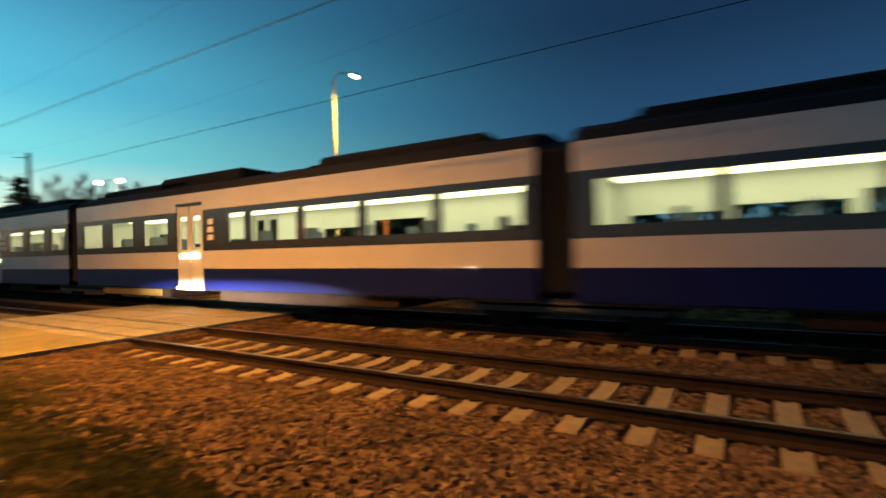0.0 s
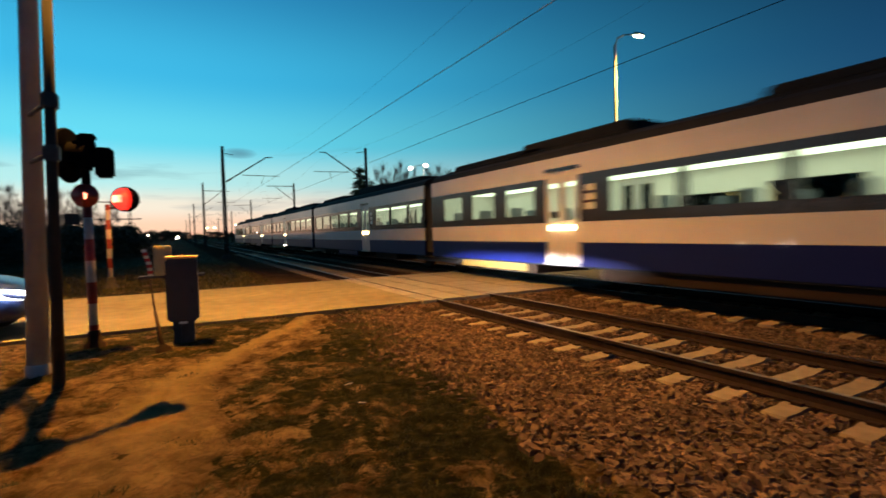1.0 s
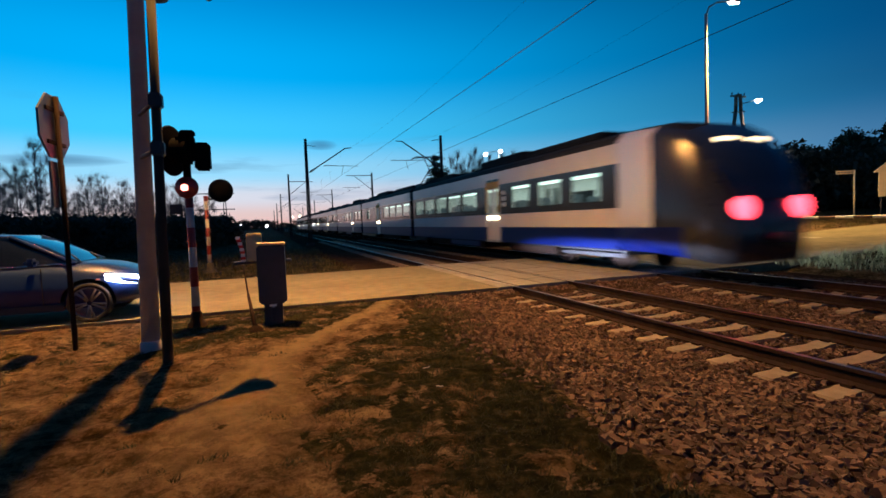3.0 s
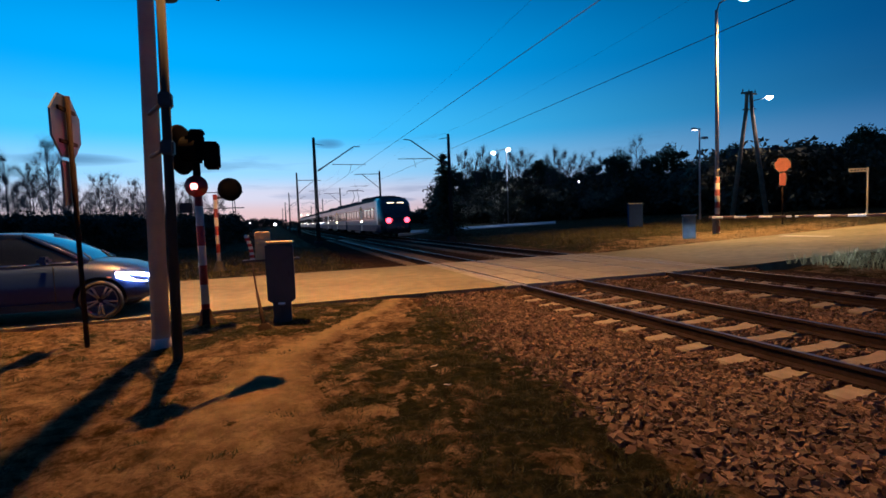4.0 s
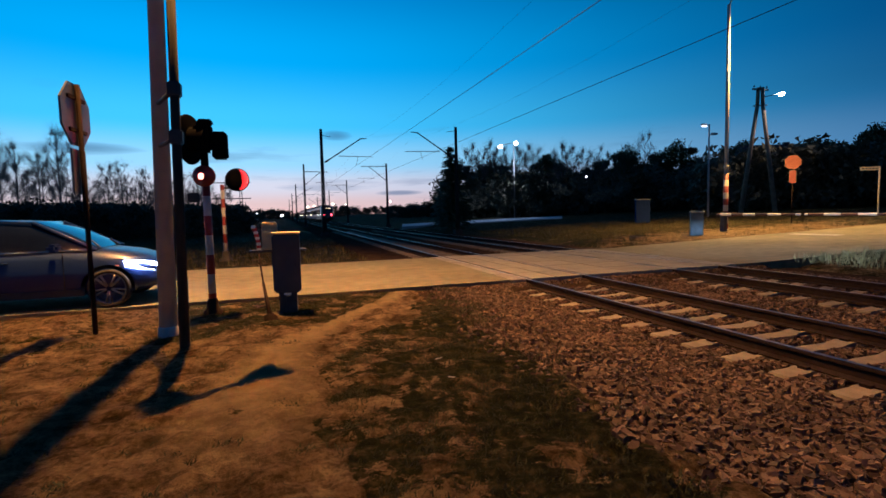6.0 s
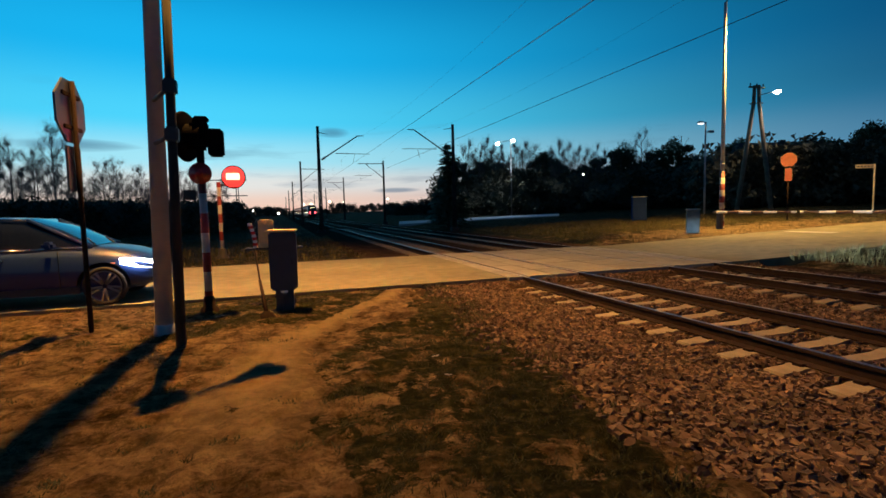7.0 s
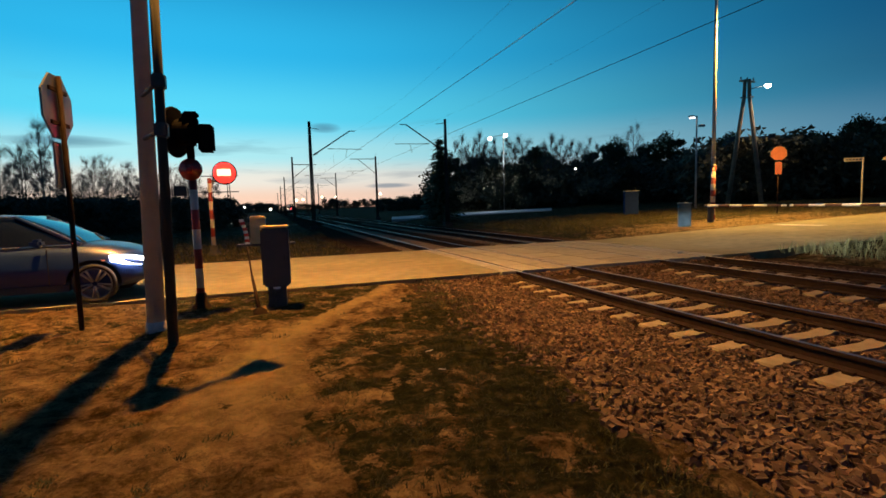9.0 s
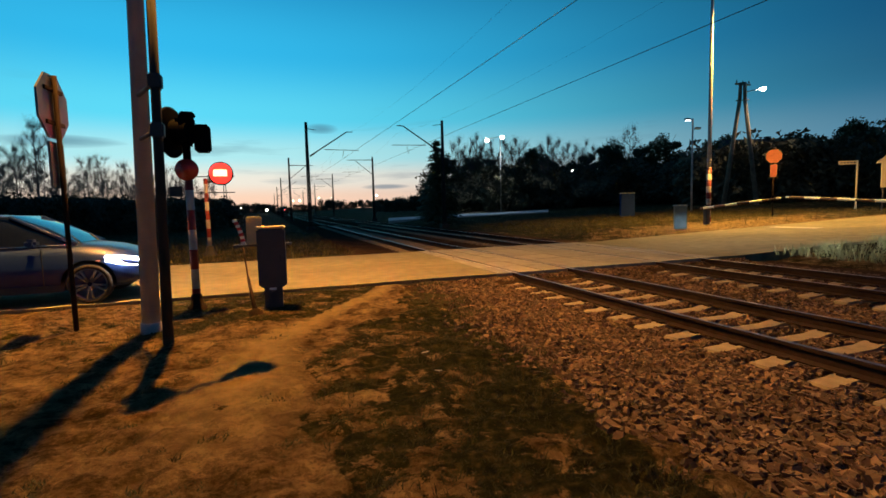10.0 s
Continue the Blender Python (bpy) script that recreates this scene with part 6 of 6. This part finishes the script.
make_far_lamps()


def make_yard():
    """A pale strip of paved yard between the tracks and the wood."""
    bm = B()
    cols = []
    for az in np.arange(13.0, 31.1, 1.5):
        near, away = far(az, 54.5 + 0.1 * az), far(az, 66.0)
        cols.append([bm.verts.new((p[0], p[1], rise(p[0]) + h)) for p, h in ((near, -0.2), (near, 0.05), (away, 0.05), (away, -0.2))])
    for a, c in zip(cols, cols[1:]):
        for k in range(3):
            bm.faces.new((a[k], c[k], c[k + 1], a[k + 1]))
    bmesh.ops.recalc_face_normals(bm, faces=bm.faces)
    yard = link_mesh("pavement", bm, material("pale_yard_concrete", (0.34, 0.34, 0.33), 0.85, grain=0.3, scale=0.6, bump=0.2, spec=0.2))
    tagged(yard, "pale concrete yard lit by its lamps", "pavement", kind="structure")


make_yard()


def make_gantry():
    x, y, z = far(-5.2, 70)
    g = thing("line_gantry", (x, y, z), "thin steel gantry of two posts with crossbars", "gantry")
    for s in (-1, 1):
        bm = B()
        for k in (-0.25, 0.25):
            tube(bm, (s * 1.4 + k, 0, -0.2), (s * 1.4 + k * 0.3, 0, 4.2 if s < 0 else 6.4), 0.06, 0.05, 6)
        part("post", bm, MAST, g)
    for zz in (4.0, 6.0):
        bm = B()
        tube(bm, (-2.6, 0, zz), (2.6, 0, zz), 0.06, 0.06, 6)
        part("crossbar", bm, MAST, g)


make_gantry()


# ---- grass and litter ----
def make_grass():
    rng = np.random.default_rng(9)
    verts, faces = [], []

    def blade(x, y, z, h, w, lean):
        a = rng.uniform(0, 6.28)
        dx, dy = math.cos(a) * w, math.sin(a) * w
        lx, ly = math.cos(a + 1.4) * lean, math.sin(a + 1.4) * lean
        i = len(verts)
        verts.extend([(x - dx, y - dy, z), (x + dx, y + dy, z), (x + dx * 0.6 + lx * 0.4, y + dy * 0.6 + ly * 0.4, z + h * 0.6), (x - dx * 0.6 + lx * 0.4, y - dy * 0.6 + ly * 0.4, z + h * 0.6), (x + lx, y + ly, z + h)])
        faces.extend([(i, i + 1, i + 2, i + 3), (i + 3, i + 2, i + 4)])
    n = 0
    while n < 90000:
        x, y = rng.uniform(-6.5, 1.6), rng.uniform(0.5, 10.4)
        g = grass_amount(x, y) + 0.6 * noise.noise((x * 1.9, y * 1.9, 3)) + 0.45 * noise.noise((x * 5, y * 5, 8))
        n += 1
        if g < 0.44:
            continue
        z = -0.045 + 0.05 * noise.noise((x * 0.7, y * 0.7, 0))
        blade(x, y, z, rng.uniform(0.015, 0.055), rng.uniform(0.003, 0.007), rng.uniform(0.02, 0.06))
    for _ in range(150):                                    # lone tufts on the bare soil
        cx, cy = rng.uniform(-4.2, -1.0), 2.0 + 5.5 * rng.uniform(0, 1) ** 1.3
        if abs(cx - path_x(cy)) < 0.3 and cy > 4:
            continue
        r = rng.uniform(0.03, 0.11)
        for _ in range(int(r * 700)):
            x, y = cx + rng.normal(0, r), cy + rng.normal(0, r * 0.6)
            z = -0.05 + 0.05 * noise.noise((x * 0.7, y * 0.7, 0))
            blade(x, y, z, rng.uniform(0.012, 0.035), rng.uniform(0.004, 0.010), rng.uniform(0.02, 0.05))
    me = bpy.data.meshes.new("grass")
    me.from_pydata(verts, [], faces)
    me.materials.append(material("dull_green_grass", (0.032, 0.033, 0.013), 0.85, grain=0.5, scale=6, spec=0.2))
    tagged(new("grass", me), "thin dull grass trodden in patches", "grass", kind="stuff")
    verts, faces = [], []
    for _ in range(5200):
        x, y = rng.uniform(11.3, 17.5), rng.uniform(3.5, 10.3)
        if noise.noise((x * 0.8, y * 0.8, 1)) < -0.25:
            continue
        blade(x, y, rise(x) - 0.05, rng.uniform(0.10, 0.36), rng.uniform(0.006, 0.014), rng.uniform(0.05, 0.25))
    me = bpy.data.meshes.new("tall_grass")
    me.from_pydata(verts, [], faces)
    me.materials.append(material("pale_dry_grass", (0.12, 0.125, 0.055), 0.85, grain=0.4, scale=5, spec=0.2))
    tagged(new("tall_grass", me), "pale tall grass on the verge beside the road", "grass", kind="stuff")
    verts, faces = [], []
    for _ in range(9000):
        x, y = rng.uniform(11.5, 34), rng.uniform(17.4, 36)
        if 14 < x < 25 and y < 22.3 and rng.uniform(0, 1) < 0.85:
            continue
        blade(x, y, rise(x) - 0.05, rng.uniform(0.06, 0.22), rng.uniform(0.008, 0.02), rng.uniform(0.05, 0.2))
    for _ in range(7000):
        x, y = rng.uniform(-14, 1.0), rng.uniform(17.2, 34)
        blade(x, y, -0.05, rng.uniform(0.06, 0.25), rng.uniform(0.008, 0.02), rng.uniform(0.05, 0.2))
    me = bpy.data.meshes.new("verge_grass")
    me.from_pydata(verts, [], faces)
    me.materials.append(material("dark_verge_grass", (0.075, 0.066, 0.028), 0.9, grain=0.5, scale=2, spec=0.04))
    tagged(new("verge_grass", me), "rough dark grass beyond the road", "grass", kind="stuff")


make_grass()


def make_litter():
    paper = material("white_litter", (0.34, 0.32, 0.29), 0.7, grain=0.1)
    for x, y, r, l in ((-0.37, 4.62, -40, 0.07), (-0.30, 5.25, 15, 0.09)):
        p = thing("litter", (x, y, 0.0), "crumpled scrap of white litter on the grass", "litter", "scraps of litter", r)
        bm = B()
        for k in range(4):
            box(bm, -l / 2 + k * l / 4, -l / 2 + (k + 1) * l / 4, -0.006 + 0.004 * (k - 1.5) ** 2 / 2, 0.006 + 0.004 * (k - 1.5) ** 2 / 2, 0.004 * (k % 2), 0.006 + 0.004 * (k % 2), 0.001)
        part("scrap", bm, paper, p)


make_litter()


# ---- what moves ----
def motions():
    # the train's way along the far track
    way = [(0, 0), (0.5, 16.85), (1.0, 33.7), (1.5, 50.55), (2.0, 67.4), (2.5, 84.3), (3.0, 101.4), (3.5, 118.7), (4.0, 136.3), (4.5, 154.9), (5.0, 174), (5.5, 193.2), (6.0, 213.5),
           (6.5, 235), (7.0, 257), (7.5, 280), (8.0, 303), (8.5, 326), (9.0, 349), (9.5, 372), (10.0, 395)]
    walk(TRAIN, [(t, pose(TRACKS[1], y, 0)) for t, y in way])
    # the two red lamps flash in turn: each drum holds its lit side to the front, then swings round
    def flashing(at, front, lead):
        rows, angle, t = [(0.0, pose(*at, 0, 0, front + lead))], front + lead, 0.484
        while t < 9.95:
            for step in range(4):
                rows.append((round(t - 0.12 + 0.04 * step, 2), pose(*at, 0, 0, angle + 60 * step)))
            angle += 180
            t += 0.556
        return rows + [(10.0, pose(*at, 0, 0, angle))]
    walk(LAMP_DRUM, flashing((0.52, -0.02, 2.93), 142.5, 0))
    walk(PILOT_LAMP, flashing(PILOT_AT, 180.0, 180))
    # barriers begin to lift at the end
    walk(FAR_BOOM, [(0, pose(-0.17, 0, 0.82)), (9.3, pose(-0.17, 0, 0.82)), (9.6, pose(-0.17, 0, 0.82, -1.2)), (10, pose(-0.17, 0, 0.82, -6.0))])
    walk(FAR_BOOM_OPPOSITE, [(0, pose(-0.17, 0, 0.82)), (9.3, pose(-0.17, 0, 0.82)), (9.6, pose(-0.17, 0, 0.82, 0.8)), (10, pose(-0.17, 0, 0.82, 3.6))])
    walk(NEAR_BOOM, [(0, pose(-0.19, -0.02, 0.95, 0, 0, 0)), (9.3, pose(-0.19, -0.02, 0.95, 0, 0, 0)), (9.6, pose(-0.19, -0.02, 0.95, 0, -2, 0)), (10, pose(-0.19, -0.02, 0.97, 0, -6, 0))])


motions()
